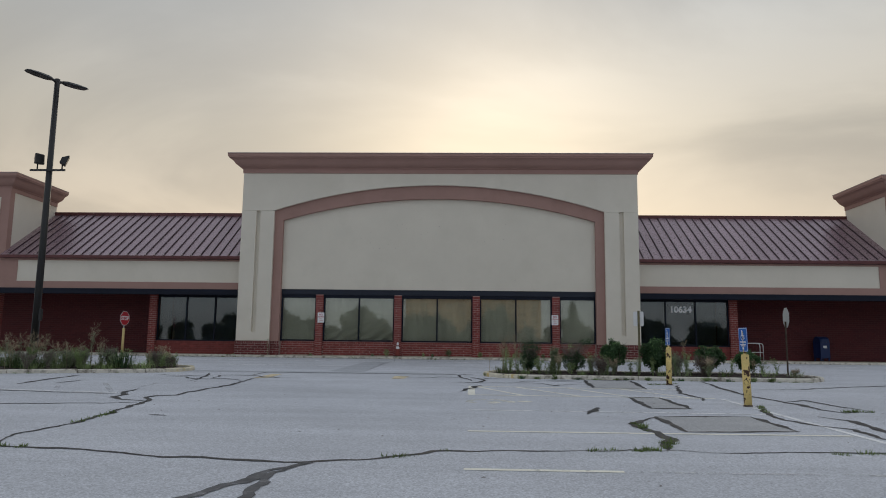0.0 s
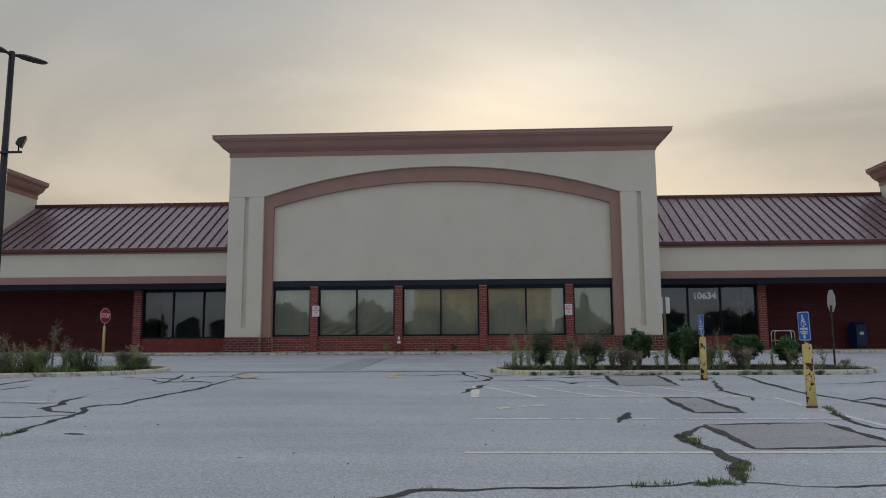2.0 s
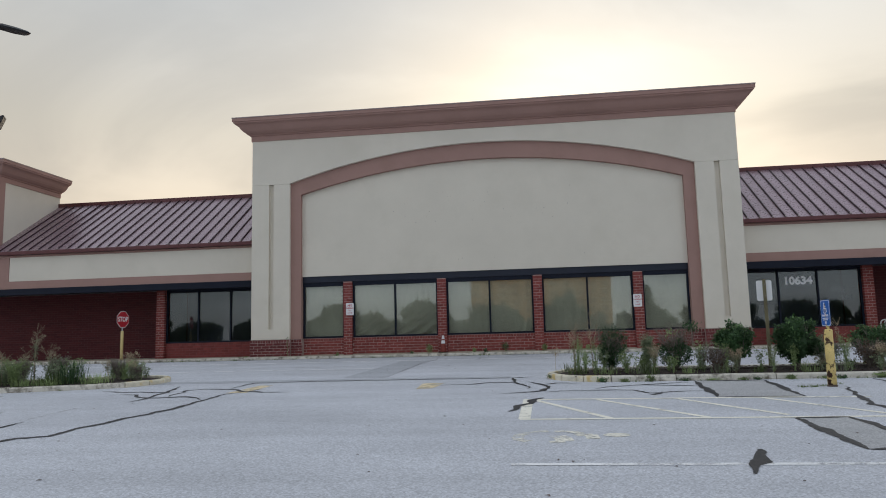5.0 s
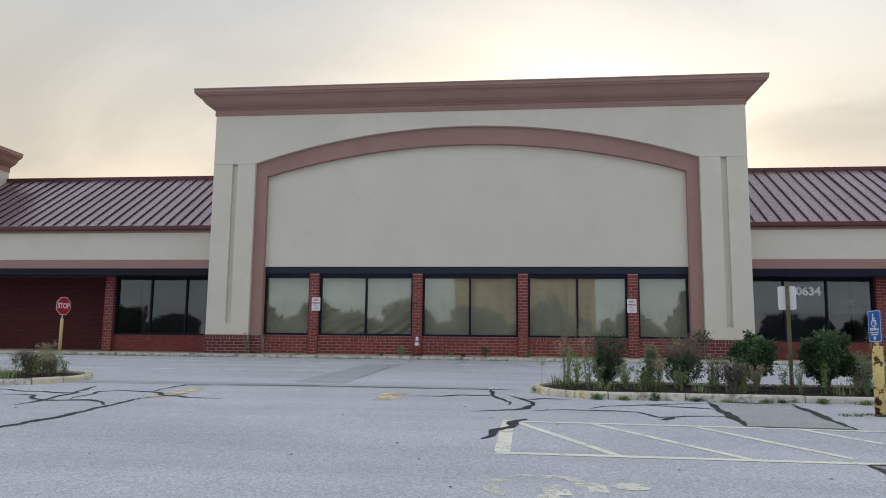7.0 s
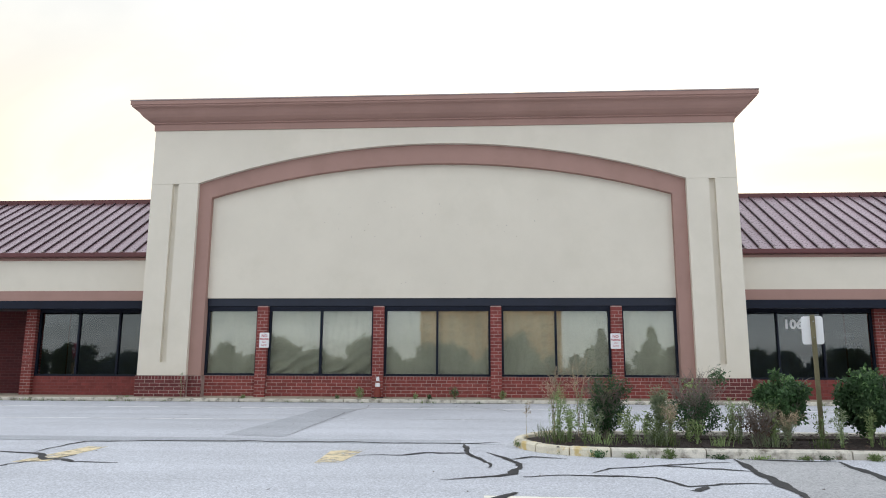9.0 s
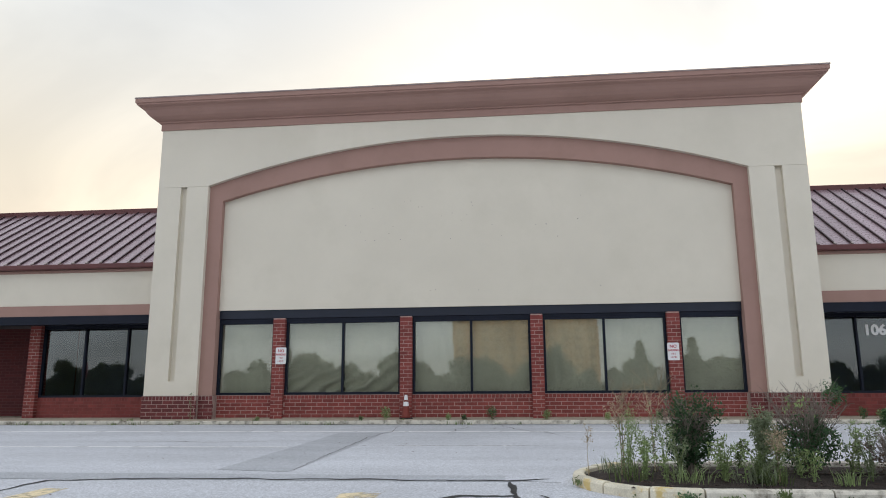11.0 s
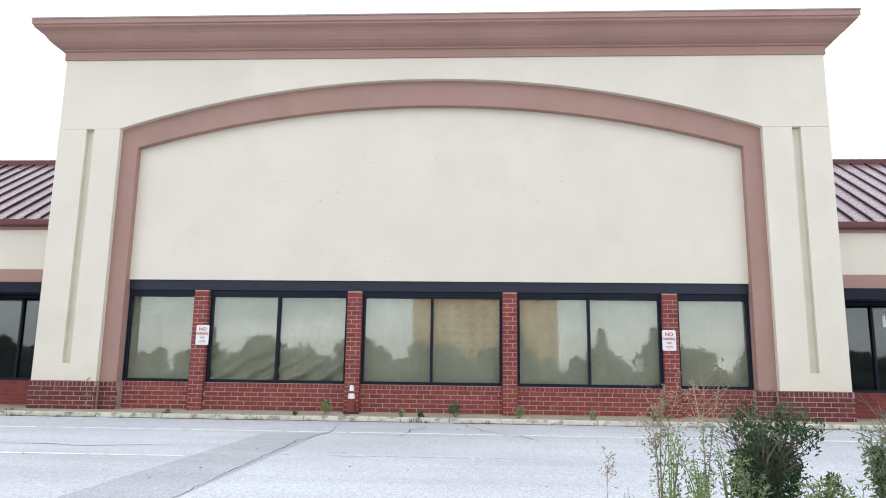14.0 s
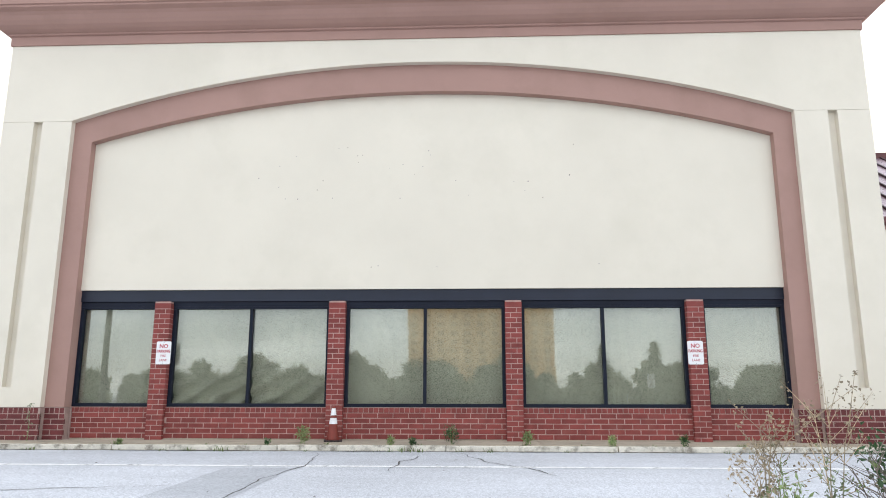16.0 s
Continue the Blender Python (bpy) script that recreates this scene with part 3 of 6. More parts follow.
CRACKS += (
    ([(6.46, 20.74), (6.31, 18.67), (6.19, 16.69), (6.23, 16.1), (6.39, 15.12), (6.46, 14.11), (6.55, 13.22), (7.25, 13.49)], 0.075),
    ([(6.39, 15.12), (6.99, 15.58), (7.1, 14.33), (7.25, 13.49)], 0.05),
    ([(5.53, 14.29), (5.11, 12.75), (5.08, 12.0), (5.3, 11.28), (5.58, 10.99), (5.51, 9.98), (6.1, 8.6)], 0.055),
    ([(5.84, 12.59), (6.1, 11.99), (5.93, 10.73), (6.4, 9.6)], 0.08),
    ([(5.41, 19.31), (4.79, 16.91), (4.94, 15.89), (4.76, 15.09)], 0.065),
    ([(7.09, 18.27), (8.12, 18.45), (9.36, 19.2), (11.19, 20.09), (15, 21)], 0.06),
)
CRACKS += (
    ([(-5.45, 8.25), (-5.75, 9.1), (-5.6, 10.2), (-5.71, 11.54), (-5.83, 12.13), (-5.92, 12.76), (-5.99, 13.45), (-6.31, 14.22), (-6.25, 14.53), (-5.97, 14.68), (-5.98, 15.37), (-5.84, 16.49), (-5.77, 17.78), (-5.88, 18.75), (-5.83, 19.75), (-5.52, 20.55)], 0.06),
    ([(-6.28, 20.9), (-6.28, 22.1), (-4.91, 22.31), (-3.17, 22.3), (-2.05, 22.38), (-0.33, 22.28), (0.3, 22.2)], 0.05),
    ([(-5.99, 13.45), (-6.67, 13.8), (-6.93, 14.1), (-7.06, 14.74), (-7.28, 15.35), (-7.32, 16.06)], 0.075),
    ([(-9.5, 12.4), (-6.87, 12.95), (-6.34, 13.06), (-5.96, 13.34)], 0.045),
    ([(-12, 15.6), (-8.55, 15.0), (-7.96, 14.89), (-7.23, 14.85)], 0.05),
    ([(-10.7, 16.9), (-10.74, 17.67), (-10.84, 18.62), (-10.89, 20.04)], 0.09),
    ([(-9.97, 17.34), (-9.84, 18.22)], 0.05),
    ([(-9.06, 20.71), (-8.25, 20.44), (-7.7, 20.34), (-7.41, 20.39), (-7.75, 21.53)], 0.06),
    ([(-7.14, 18.51), (-7.18, 19.08), (-7.33, 19.79), (-7.38, 20.35), (-7.26, 20.52)], 0.055),
    ([(-8.47, 19.95), (-7.85, 19.87), (-7.44, 19.41), (-7.18, 19.29), (-6.53, 19.33), (-6.24, 19.17), (-5.91, 18.85)], 0.06),
    ([(-6.93, 19.5), (-7.01, 20.08), (-7.1, 20.66), (-6.8, 20.87), (-6.18, 20.73), (-5.64, 20.24), (-5.45, 20.23), (-5.2, 19.96), (-4.64, 19.93)], 0.06),
    ([(-5.05, 11.4), (-4.73, 11.34)], 0.04),
)
CRACKS += (
    ([(-0.86, 22.35), (-0.31, 22.33), (0.2, 22.49)], 0.04),
    ([(-1.73, 20.84), (-1.19, 20.99), (-0.78, 21.24), (-0.29, 21.23), (-0.04, 20.6), (0.05, 19.92)], 0.06),
    ([(-0.33, 22.21), (-0.24, 21.24)], 0.06),
    ([(0.01, 21.29), (0.32, 20.62), (0.41, 20.07), (0.3, 19.49), (-0.12, 19.16), (-0.51, 18.98)], 0.06),
    ([(0.32, 20.66), (0.59, 20.9), (1.06, 20.75)], 0.05),
    ([(1.23, 19.62), (1.5, 19.97), (2.29, 20.32), (3.11, 20.63)], 0.045),
    ([(2.01, 20.31), (2.57, 20.09), (3.19, 19.85)], 0.045),
    ([(0.43, 19.29), (1.22, 19.43), (1.86, 19.36), (2.0, 19.01), (2.11, 18.83), (2.46, 18.96), (3.1, 19.04)], 0.05),
    ([(2.06, 18.57), (2.15, 18.56), (2.28, 18.8)], 0.07),
    ([(-0.2, 16.55), (-0.11, 16.8), (-0.02, 17.31), (0.13, 17.97), (0.3, 18.3)], 0.09),
    ([(2.0, 12.42), (2.06, 12.75), (2.2, 13.0), (2.31, 13.5)], 0.085),
)
for i, (path, w) in enumerate(CRACKS):
    sealed_crack(path, w * 1.15, 0.09 if len(path) > 2 else 0.04, i, GREY_SEAL if i in (2, 3) else None)
FINE = "fine dark crack in pale asphalt"
for i, path in enumerate(([(-3.17, 30.92), (-3.04, 29.32), (-3.3, 28.0), (-3.36, 23.2)], [(-1.78, 28.77), (-1.69, 29.38), (-1.44, 30.59)], [(-0.9, 31.27), (-0.24, 29.78), (0.46, 28.87), (0.63, 28.34)], [(-9.5, 27.2), (-6.0, 27.0), (-4.3, 27.4)])):
    sealed_crack(path, 0.016, 0.12 if i else 0.05, 70 + i, FINE_CRACK, FINE)


sealed_crack([(-30, 31.25), (-10, 31.26), (4, 31.25), (20, 31.26)], 0.05, 0.03, 90, mat("kerb_foot_dirt", (0.10, 0.085, 0.065), 0.95, var=0.4, scale=5, bump=0.5), "dark dirt gathered along the kerb foot")


# ---- pavement and kerb along the store ----
def build_walkway():
    bm = box(bmnew(), -34, 30, 31.47, 36.6, 0.60, WALK_TOP - 0.006)
    walk_slab = tagged(part("pavement", bm, CONCRETE), "weathered concrete pavement along the store front", "pavement", kind="structure")
    slab = box(bmnew(), 0, 1.50, 0, 1.22, 0, 0.02, 0.004)
    me = bpy.data.meshes.new("slab")
    slab.to_mesh(me)
    slab.free()
    me.materials.append(CONCRETE)
    for i in range(36):
        shared("slab", me, walk_slab, pose(-31.0 + i * 1.51, 31.48, WALK_TOP - 0.012 + random.uniform(-0.003, 0.003)))
    kerb = thing("kerb", "pale stained concrete kerb along the store pavement", "kerb", kind="structure")
    stone = box(bmnew(), 0, 2.985, 0, 0.16, -0.4, 0, 0.014)
    me = bpy.data.meshes.new("kerb_stone")
    stone.to_mesh(me)
    stone.free()
    me.materials.append(KERB)
    for i in range(20):
        shared("kerb_stone", me, kerb, pose(-31.0 + i * 3.0, 31.30 + random.uniform(-0.006, 0.006), WALK_TOP - 0.002 + random.uniform(-0.006, 0.004)))


build_walkway()


# ---- the tall store front ----
def arc(half, spring, crown, n=36):
    """Points of a flat arch from right to left, x from the middle line."""
    rise = crown - spring
    r = (half * half + rise * rise) / (2 * rise)
    a = math.asin(half / r)
    return [(CX + r * math.sin(a - 2 * a * i / n), crown - r + r * math.cos(a - 2 * a * i / n)) for i in range(n + 1)]


HALF, RING, PANEL = 9.06, 7.55, 7.15
JOINT = 7.53


def build_front():
    x0, x1 = CX - HALF, CX + HALF
    bm = prism(bmnew(), [(x0, JOINT + 0.006), (CX - RING, JOINT + 0.006)] + arc(RING, 7.55, 8.755)[::-1] + [(CX + RING, JOINT + 0.006), (x1, JOINT + 0.006), (x1, 9.35), (x0, 9.35)], FACE, 33.0)
    upper = tagged(part("wall_front", bm, CREAM), "cream stucco front wall with a wide shallow arch", "wall", kind="structure")
    for s in (-1, 1):
        bm = bmnew()

        def span(a, b, y, za, zb, bm=bm, s=s):
            xa, xb = sorted((CX + s * a, CX + s * b))
            box(bm, xa, xb, y, 33.0, za, zb)

        ga, gb = (8.19, 8.38) if s < 0 else (8.215, 8.41)
        span(gb, HALF, FACE, 1.58, JOINT)
        span(RING, ga, FACE, 1.58, JOINT)
        span(ga, gb, FACE, 1.58, 1.97)
        span(ga, gb, FACE + 0.13, 1.97, JOINT)
        part("pilaster", bm, CREAM, upper)
    box_bm = box(bmnew(), x0 + 0.02, x1 - 0.02, 33.0, 38.2, 3.95, 9.9)
    tagged(part("wall_upper_block", box_bm, CREAM), "cream stucco block behind the front wall", "wall", kind="structure")
    # recessed pink ring
    bm = prism(bmnew(), [(CX - RING, 1.58)] + arc(RING, 7.55, 8.755)[::-1] + [(CX + RING, 1.58), (CX + PANEL, 1.58)] + arc(PANEL, 7.115, 8.15) + [(CX - PANEL, 1.58)], FACE + 0.14, 33.0)
    tagged(part("trim_arch", bm, PINK), "dusty pink stucco band round the arch", "arch trim", kind="structure")
    bm = prism(bmnew(), [(CX - PANEL, 3.94)] + arc(PANEL, 7.115, 8.15)[::-1] + [(CX + PANEL, 3.94)], FACE + 0.32, 33.0)
    panel = tagged(part("wall_panel", bm, CREAM), "blank cream stucco panel with old sign fixing holes", "wall", kind="structure")
    rng = random.Random(4)
    for k in range(34):
        x, z = CX + rng.uniform(-3.6, 3.8), rng.choice((6.9, 6.55, 6.3, 6.1, 5.9, 4.4)) + rng.uniform(-0.12, 0.12)
        r = rng.uniform(0.006, 0.013)
        bm = tube(bmnew(), [(x, FACE + 0.312, z), (x, FACE + 0.33, z)], r, 8)
        part("fixing_hole", bm, rng.choice((CAP, CAP, CONCRETE, FINE_CRACK)), panel)


build_front()


def cornice(name, xa, xb, yf, yb, z0, label, left=True, right=True):
    """A moulded cornice swept round a block's front and sides; bands from the wall up."""
    prof = [(0.0, 0.0), (0.035, 0.0), (0.035, 0.20), (0.085, 0.215), (0.085, 0.25), (0.13, 0.265), (0.20, 0.30), (0.285, 0.36), (0.35, 0.435), (0.405, 0.52), (0.46, 0.575), (0.53, 0.605), (0.565, 0.625), (0.565, 0.665), (0.60, 0.68), (0.60, 0.80)]
    head = thing(name, label, "cornice", kind="structure")

    def sweep(pr, material, nm):
        bm = bmnew()
        rings = []
        for ox, oz in pr:
            pts = [(xa - (ox if left else 0), yb), (xa - (ox if left else 0), yf - ox), (xb + (ox if right else 0), yf - ox), (xb + (ox if right else 0), yb)]
            rings.append([bm.verts.new((x, y, z0 + oz)) for x, y in pts])
        for a, b in zip(rings, rings[1:]):
            for i in range(3):
                bm.faces.new((a[i], a[i + 1], b[i + 1], b[i]))
        bm.faces.new([r[0] for r in rings] + [bm.verts.new((rings[0][0].co.x, yb, z0 + pr[-1][1]))])
        bm.faces.new([r[3] for r in rings][::-1] + [bm.verts.new((rings[0][3].co.x, yb, z0 + pr[-1][1]))])
        return part(nm, bm, material, head)

    sweep(prof[:4], PINK, "band")
    sweep(prof[3:], PINK, "moulding")
    bm = bmnew()
    o = 0.615
    box(bm, xa - (o if left else 0), xb + (o if right else 0), yf - o, yb, z0 + 0.80, z0 + 0.835)
    part("cap", bm, CAP, head, "grey metal cap flashing")


cornice("cornice", CX - HALF, CX + HALF, FACE, 38.2, 9.29, "dusty pink moulded cornice over the store front")


# ---- windows of the store front ----
COLS = [CX + d for d in (-5.36, -1.775, 1.775, 5.36)]
SILL, HEAD = 1.59, 3.60
WIN_Y = 32.80


def window(name, x0, x1, z0, z1, y, mullions, pane_mat, label, t=0.065):
    w = thing(name, label, "window", kind="structure")
    bm = bmnew()
    box(bm, x0, x1, y - 0.05, y + 0.07, z0, z0 + t, 0.006)
    box(bm, x0, x1, y - 0.05, y + 0.07, z1 - t * 0.7, z1, 0.006)
    box(bm, x0, x0 + t, y - 0.047, y + 0.067, z0 + t, z1 - t * 0.7, 0.006)
    box(bm, x1 - t, x1, y - 0.047, y + 0.067, z0 + t, z1 - t * 0.7, 0.006)
    part("window_frame", bm, FRAME, w)
    edges = [x0 + t] + list(mullions) + [x1 - t]
    for m in mullions:
        part("mullion", box(bmnew(), m - 0.032, m + 0.032, y - 0.045, y + 0.065, z0 + t, z1 - t * 0.7, 0.006), FRAME, w)
    for a, b in zip(edges, edges[1:]):
        tilt = random.uniform(-0.0015, 0.0015)
        bm = bmnew()
        vs = [bm.verts.new(p) for p in ((a, y + 0.02 + tilt, z0 + t), (b, y + 0.02 - tilt, z0 + t), (b, y + 0.02 - tilt * 0.5, z1 - t * 0.7), (a, y + 0.02 + tilt * 0.5, z1 - t * 0.7))]
        f = bm.faces.new(vs)
        ext = bmesh.ops.extrude_face_region(bm, geom=[f])
        bmesh.ops.translate(bm, verts=[v for v in ext["geom"] if isinstance(v, bmesh.types.BMVert)], vec=(0, 0.006, 0))
        bmesh.ops.recalc_face_normals(bm, faces=bm.faces)
        p = part("pane", bm, pane_mat, w)
        p.visible_shadow = False
    return w


def paper_sheet(x0, x1, z0, z1, y, seed, folds):
    """Printed paper hung behind a pane, a little wrinkled, with slanting folds where it has slumped."""
    bm = bmnew()
    nx, nz = 40, 46
    g = []
    for j in range(nz + 1):
        row = []
        for i in range(nx + 1):
            u, v = i / nx, j / nz
            x, z = x0 + u * (x1 - x0), z0 + v * (z1 - z0)
            d = 0.045 * noise.noise((x * 2.2, z * 0.4, seed)) + 0.035 * abs(noise.noise((x * 4.5, z * 0.7, seed + 4))) + 0.010 * noise.noise((x * 11, z * 5, seed + 9))
            if folds:
                d += 0.15 * max(0, 0.55 - v) * math.sin(17 * (z - 0.6 * (x - x0)) + seed + 2 * noise.noise((x * 2, z * 2, seed)))
            row.append(bm.verts.new((x, y + d, z)))
        g.append(row)
    for a, b in zip(g, g[1:]):
        for i in range(nx):
            bm.faces.new((a[i], a[i + 1], b[i + 1], b[i])).smooth = True
    return tagged(part("window_paper", bm, PAPER), "sprigged cream-green paper hung behind a shop window", "window covering", "paper behind the shop windows")


def build_windows():
    edges = [CX - PANEL] + [v for c in COLS for v in (c - 0.165, c + 0.165)] + [CX + PANEL]
    for i in range(5):
        a, b = edges[2 * i], edges[2 * i + 1]
        mull = [(a + b) / 2] if 0 < i < 4 else []
        window(f"window_{i + 1}", a, b, SILL, HEAD, WIN_Y, mull, GLASS, "black-framed shop window papered over from inside")
        cuts = [a] + mull + [b]
        for k, (p, q) in enumerate(zip(cuts, cuts[1:])):
            paper_sheet(p + 0.02, q - 0.02, SILL + 0.03, HEAD - 0.02, WIN_Y + 0.16, 3.1 * i + k, i == 1)
    # dark header over the windows
    bm = box(bmnew(), CX - PANEL, CX + PANEL, WIN_Y - 0.09, 33.0, HEAD + 0.10, 3.94, 0.008)
    head = tagged(part("trim_header", bm, HEADER), "dark blue-black metal header over the shop windows", "window header", kind="structure")
    part("lower_strip", box(bmnew(), CX - PANEL, CX + PANEL, WIN_Y - 0.055, 33.0, HEAD, HEAD + 0.097), FRAME, head)
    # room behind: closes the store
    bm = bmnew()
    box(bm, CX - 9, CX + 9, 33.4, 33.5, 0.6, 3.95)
    # dark wall colour stands for the unlit store
    tagged(part("wall_inner", bm, DARK), "inner wall behind the papered windows, coloured dark as unlit", "wall", kind="structure")


build_windows()


# ---- brickwork of the front: low walls, piers, bases ----
def build_brickwork():
    z0 = WALK_TOP + 0.035
    edges = [CX - PANEL] + [v for c in COLS for v in (c - 0.165, c + 0.165)] + [CX + PANEL]
    plinth = box(bmnew(), CX - PANEL, CX + PANEL, 32.705, 33.0, 0.7, z0 - 0.004)
    tagged(part("plinth", plinth, CONCRETE), "grey concrete footing strip under the brick", "footing", kind="structure")
    for i in range(5):
        a, b = edges[2 * i], edges[2 * i + 1]
        low = tagged(part("wall_low", box(bmnew(), a, b, 32.703, 33.0, z0, SILL - 0.006), MORTAR), "low red brick wall under a shop window", "wall", kind="structure")
        spans = list(bricks_of(a, b, z0, 5, 0.1005, 0.305, 0.11 * i))
        rows = list(bricks_of(a, b, z0 + 0.5025, 1, 0.103, 0.102))
        brick_parts(spans, 32.70, 32.75, BRICK, low)
        brick_parts(rows, 32.694, 32.75, BRICK, low)
    for c in COLS:
        pier(c, 0.165, 32.60, 32.80, WALK_TOP - 0.01, 3.70)
    for s in (-1, 1):
        for a, b, y, nm in ((RING - 0.02, HALF + 0.03, FACE - 0.02, "base"), (PANEL - 0.03, RING - 0.02, FACE + 0.13, "base")):
            xa, xb = sorted((CX + s * a, CX + s * b))
            core = tagged(part("wall_base", box(bmnew(), xa, xb, y + 0.003, 33.0, 0.7, 1.572), DARK_MORTAR), "dark red brick base under the stucco", "wall", kind="structure")
            sp = list(bricks_of(xa, xb, WALK_TOP - 0.005, 5, 0.1035, 0.305)) + list(bricks_of(xa, xb, WALK_TOP + 0.5125, 1, 0.12, 0.102))
            brick_parts(sp, y, y + 0.05, DARK_BRICK, core)
        x = CX + s * (PANEL - 0.045)
        tagged(part("joint_strip", box(bmnew(), x - 0.012, x + 0.012, 32.66, 32.70, WALK_TOP, 1.57, 0.003), DARK_MORTAR), "pale caulked joint strip in the brick", "trim", kind="structure")


def pier(cx, half, yf, yb, z0, z1):
    """A brick pier with courses wrapping its corners and a bevelled cap."""
    p = thing("pier", "slim red brick pier with a bevelled top between windows", "pier", group="brick piers", kind="structure")
    part("core", box(bmnew(), cx - half + 0.004, cx + half - 0.004, yf + 0.004, yb, z0, z1 - 0.01), MORTAR, p)
    n = int((z1 - 0.06 - z0) / 0.1005)
    spans = []
    for c in range(n):
        za = z0 + c * 0.1005
        cut = cx + (0.06 if c % 2 else -0.06)
        spans += [(cx - half, cut - 0.0065, za, za + 0.0875), (cut + 0.0065, cx + half, za, za + 0.0875)]
    brick_parts(spans, yf, yb, BRICK, p)
    zt = z0 + n * 0.1005
    bm = bmnew()
    lo = [bm.verts.new((cx + sx * half, y, zt)) for sx, y in ((-1, yf), (1, yf), (1, yb), (-1, yb))]
    mid = [bm.verts.new((cx + sx * half, y, z1 - 0.045)) for sx, y in ((-1, yf), (1, yf), (1, yb), (-1, yb))]
    hi = [bm.verts.new((cx + sx * (half - 0.05), y, z1)) for sx, y in ((-1, yf + 0.05), (1, yf + 0.05), (1, yb), (-1, yb))]
    for a, b in ((lo, mid), (mid, hi)):
        for i in range(4):
            bm.faces.new((a[i], a[(i + 1) % 4], b[(i + 1) % 4], b[i]))
    bm.faces.new(hi)
    part("cap", bm, BRICK, p)


build_brickwork()


# ---- the two low wings with their porches ----
EAVE_Y, EAVE_Z, RIDGE_Y, RIDGE_Z = 33.38, 5.53, 37.62, 8.22
WING_Y = 33.5        # face of the fascia
SHOP_Y = 34.42       # windows set back under the fascia


def wing(side, inner, outer, pier_x, mullions, label_side):
    """side -1 or 1; inner: where it meets the tall front; outer: where it meets the end block."""
    xa, xb = sorted((inner, outer))
    # sloping roof of seamed panels
    L = math.hypot(RIDGE_Y - EAVE_Y, RIDGE_Z - EAVE_Z)
    ang = math.degrees(math.atan2(RIDGE_Z - EAVE_Z, RIDGE_Y - EAVE_Y))
    bm = bmnew()
    vs = [bm.verts.new((x, y, z)) for x in (xa, xb) for y, z in ((WING_Y + 0.05, EAVE_Z + 0.10), (RIDGE_Y, RIDGE_Z - 0.02), (RIDGE_Y, 4.5), (WING_Y + 0.25, 4.5))]
    bm.faces.new(vs[:4])
    bm.faces.new(vs[4:][::-1])
    for i in range(4):
        j = (i + 1) % 4
        bm.faces.new((vs[i], vs[4 + i], vs[4 + j], vs[j]))
    bmesh.ops.recalc_face_normals(bm, faces=bm.faces)
    roof = tagged(part(f"roof_{label_side}", bm, ROOF), "maroon standing-seam metal roof over a low wing", "roof", kind="structure")
    n = round((xb - xa) / 0.445)
    w = (xb - xa) / n
    pb = box(bmnew(), 0.004, w - 0.004, -0.06, L, 0, 0.012)
    me = bpy.data.meshes.new("roof_panel")
    pb.to_mesh(me)
    pb.free()
    me.materials.append(ROOF)
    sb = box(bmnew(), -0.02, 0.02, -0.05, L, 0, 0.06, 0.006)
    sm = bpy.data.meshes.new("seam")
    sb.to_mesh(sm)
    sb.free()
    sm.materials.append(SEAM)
    cb = box(bmnew(), -0.03, 0.03, -0.075, 0.03, 0, 0.068, 0.012)
    cm = bpy.data.meshes.new("seam_cap")
    cb.to_mesh(cm)
    cb.free()
    cm.materials.append(CAP)
    for i in range(n):
        shared("roof_panel", me, roof, pose(xa + i * w, EAVE_Y, EAVE_Z, ang + random.uniform(-0.15, 0.15)))
        if i:
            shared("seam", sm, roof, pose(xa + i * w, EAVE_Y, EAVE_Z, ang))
            shared("seam_cap", cm, roof, pose(xa + i * w, EAVE_Y, EAVE_Z, ang))
    bm = box(bmnew(), xa, xb, RIDGE_Y - 0.04, RIDGE_Y + 0.4, RIDGE_Z - 0.05, RIDGE_Z + 0.175, 0.02)
    part("ridge_cap", bm, MAROON, roof)
    bm = box(bmnew(), xa, xb, EAVE_Y - 0.12, EAVE_Y + 0.11, EAVE_Z - 0.16, EAVE_Z - 0.01, 0.03)
    part("gutter", bm, MAROON, roof)
    part("eave_trim", box(bmnew(), xa, xb, WING_Y - 0.05, WING_Y + 0.2, EAVE_Z - 0.245, EAVE_Z - 0.162, 0.008), PINK, roof, "dusty pink trim strip under the gutter")
    # fascia: cream band, pink band, dark header
    bm = box(bmnew(), xa, xb, WING_Y, WING_Y + 0.3, 4.28, EAVE_Z - 0.24)
    fascia = tagged(part("wall_fascia", bm, CREAM), "cream stucco fascia under the roof eave", "fascia", kind="structure")
    bm = box(bmnew(), xa, xb, WING_Y - 0.035, WING_Y + 0.3, 3.96, 4.277)
    ex = (outer, outer + 0.85) if side < 0 else (outer - 0.85, outer)
    box(bm, ex[0], ex[1], WING_Y - 0.03, WING_Y - 0.002, 4.28, EAVE_Z - 0.248)
    part("pink_band", bm, PINK, fascia, "dusty pink stucco band")
    bm = box(bmnew(), xa, xb, WING_Y - 0.06, WING_Y + 0.25, 3.70, 3.957, 0.01)
    part("header", bm, FRAME, fascia, "dark metal header")
    # windows beside the tall front, over a low brick wall
    wx0, wx1 = sorted((inner, pier_x - side * 0.17))
    window(f"window_{label_side}_wing", wx0, wx1, 1.545, 3.70, SHOP_Y + 0.05, mullions, DARK_GLASS, "black-framed dark tinted shop window")
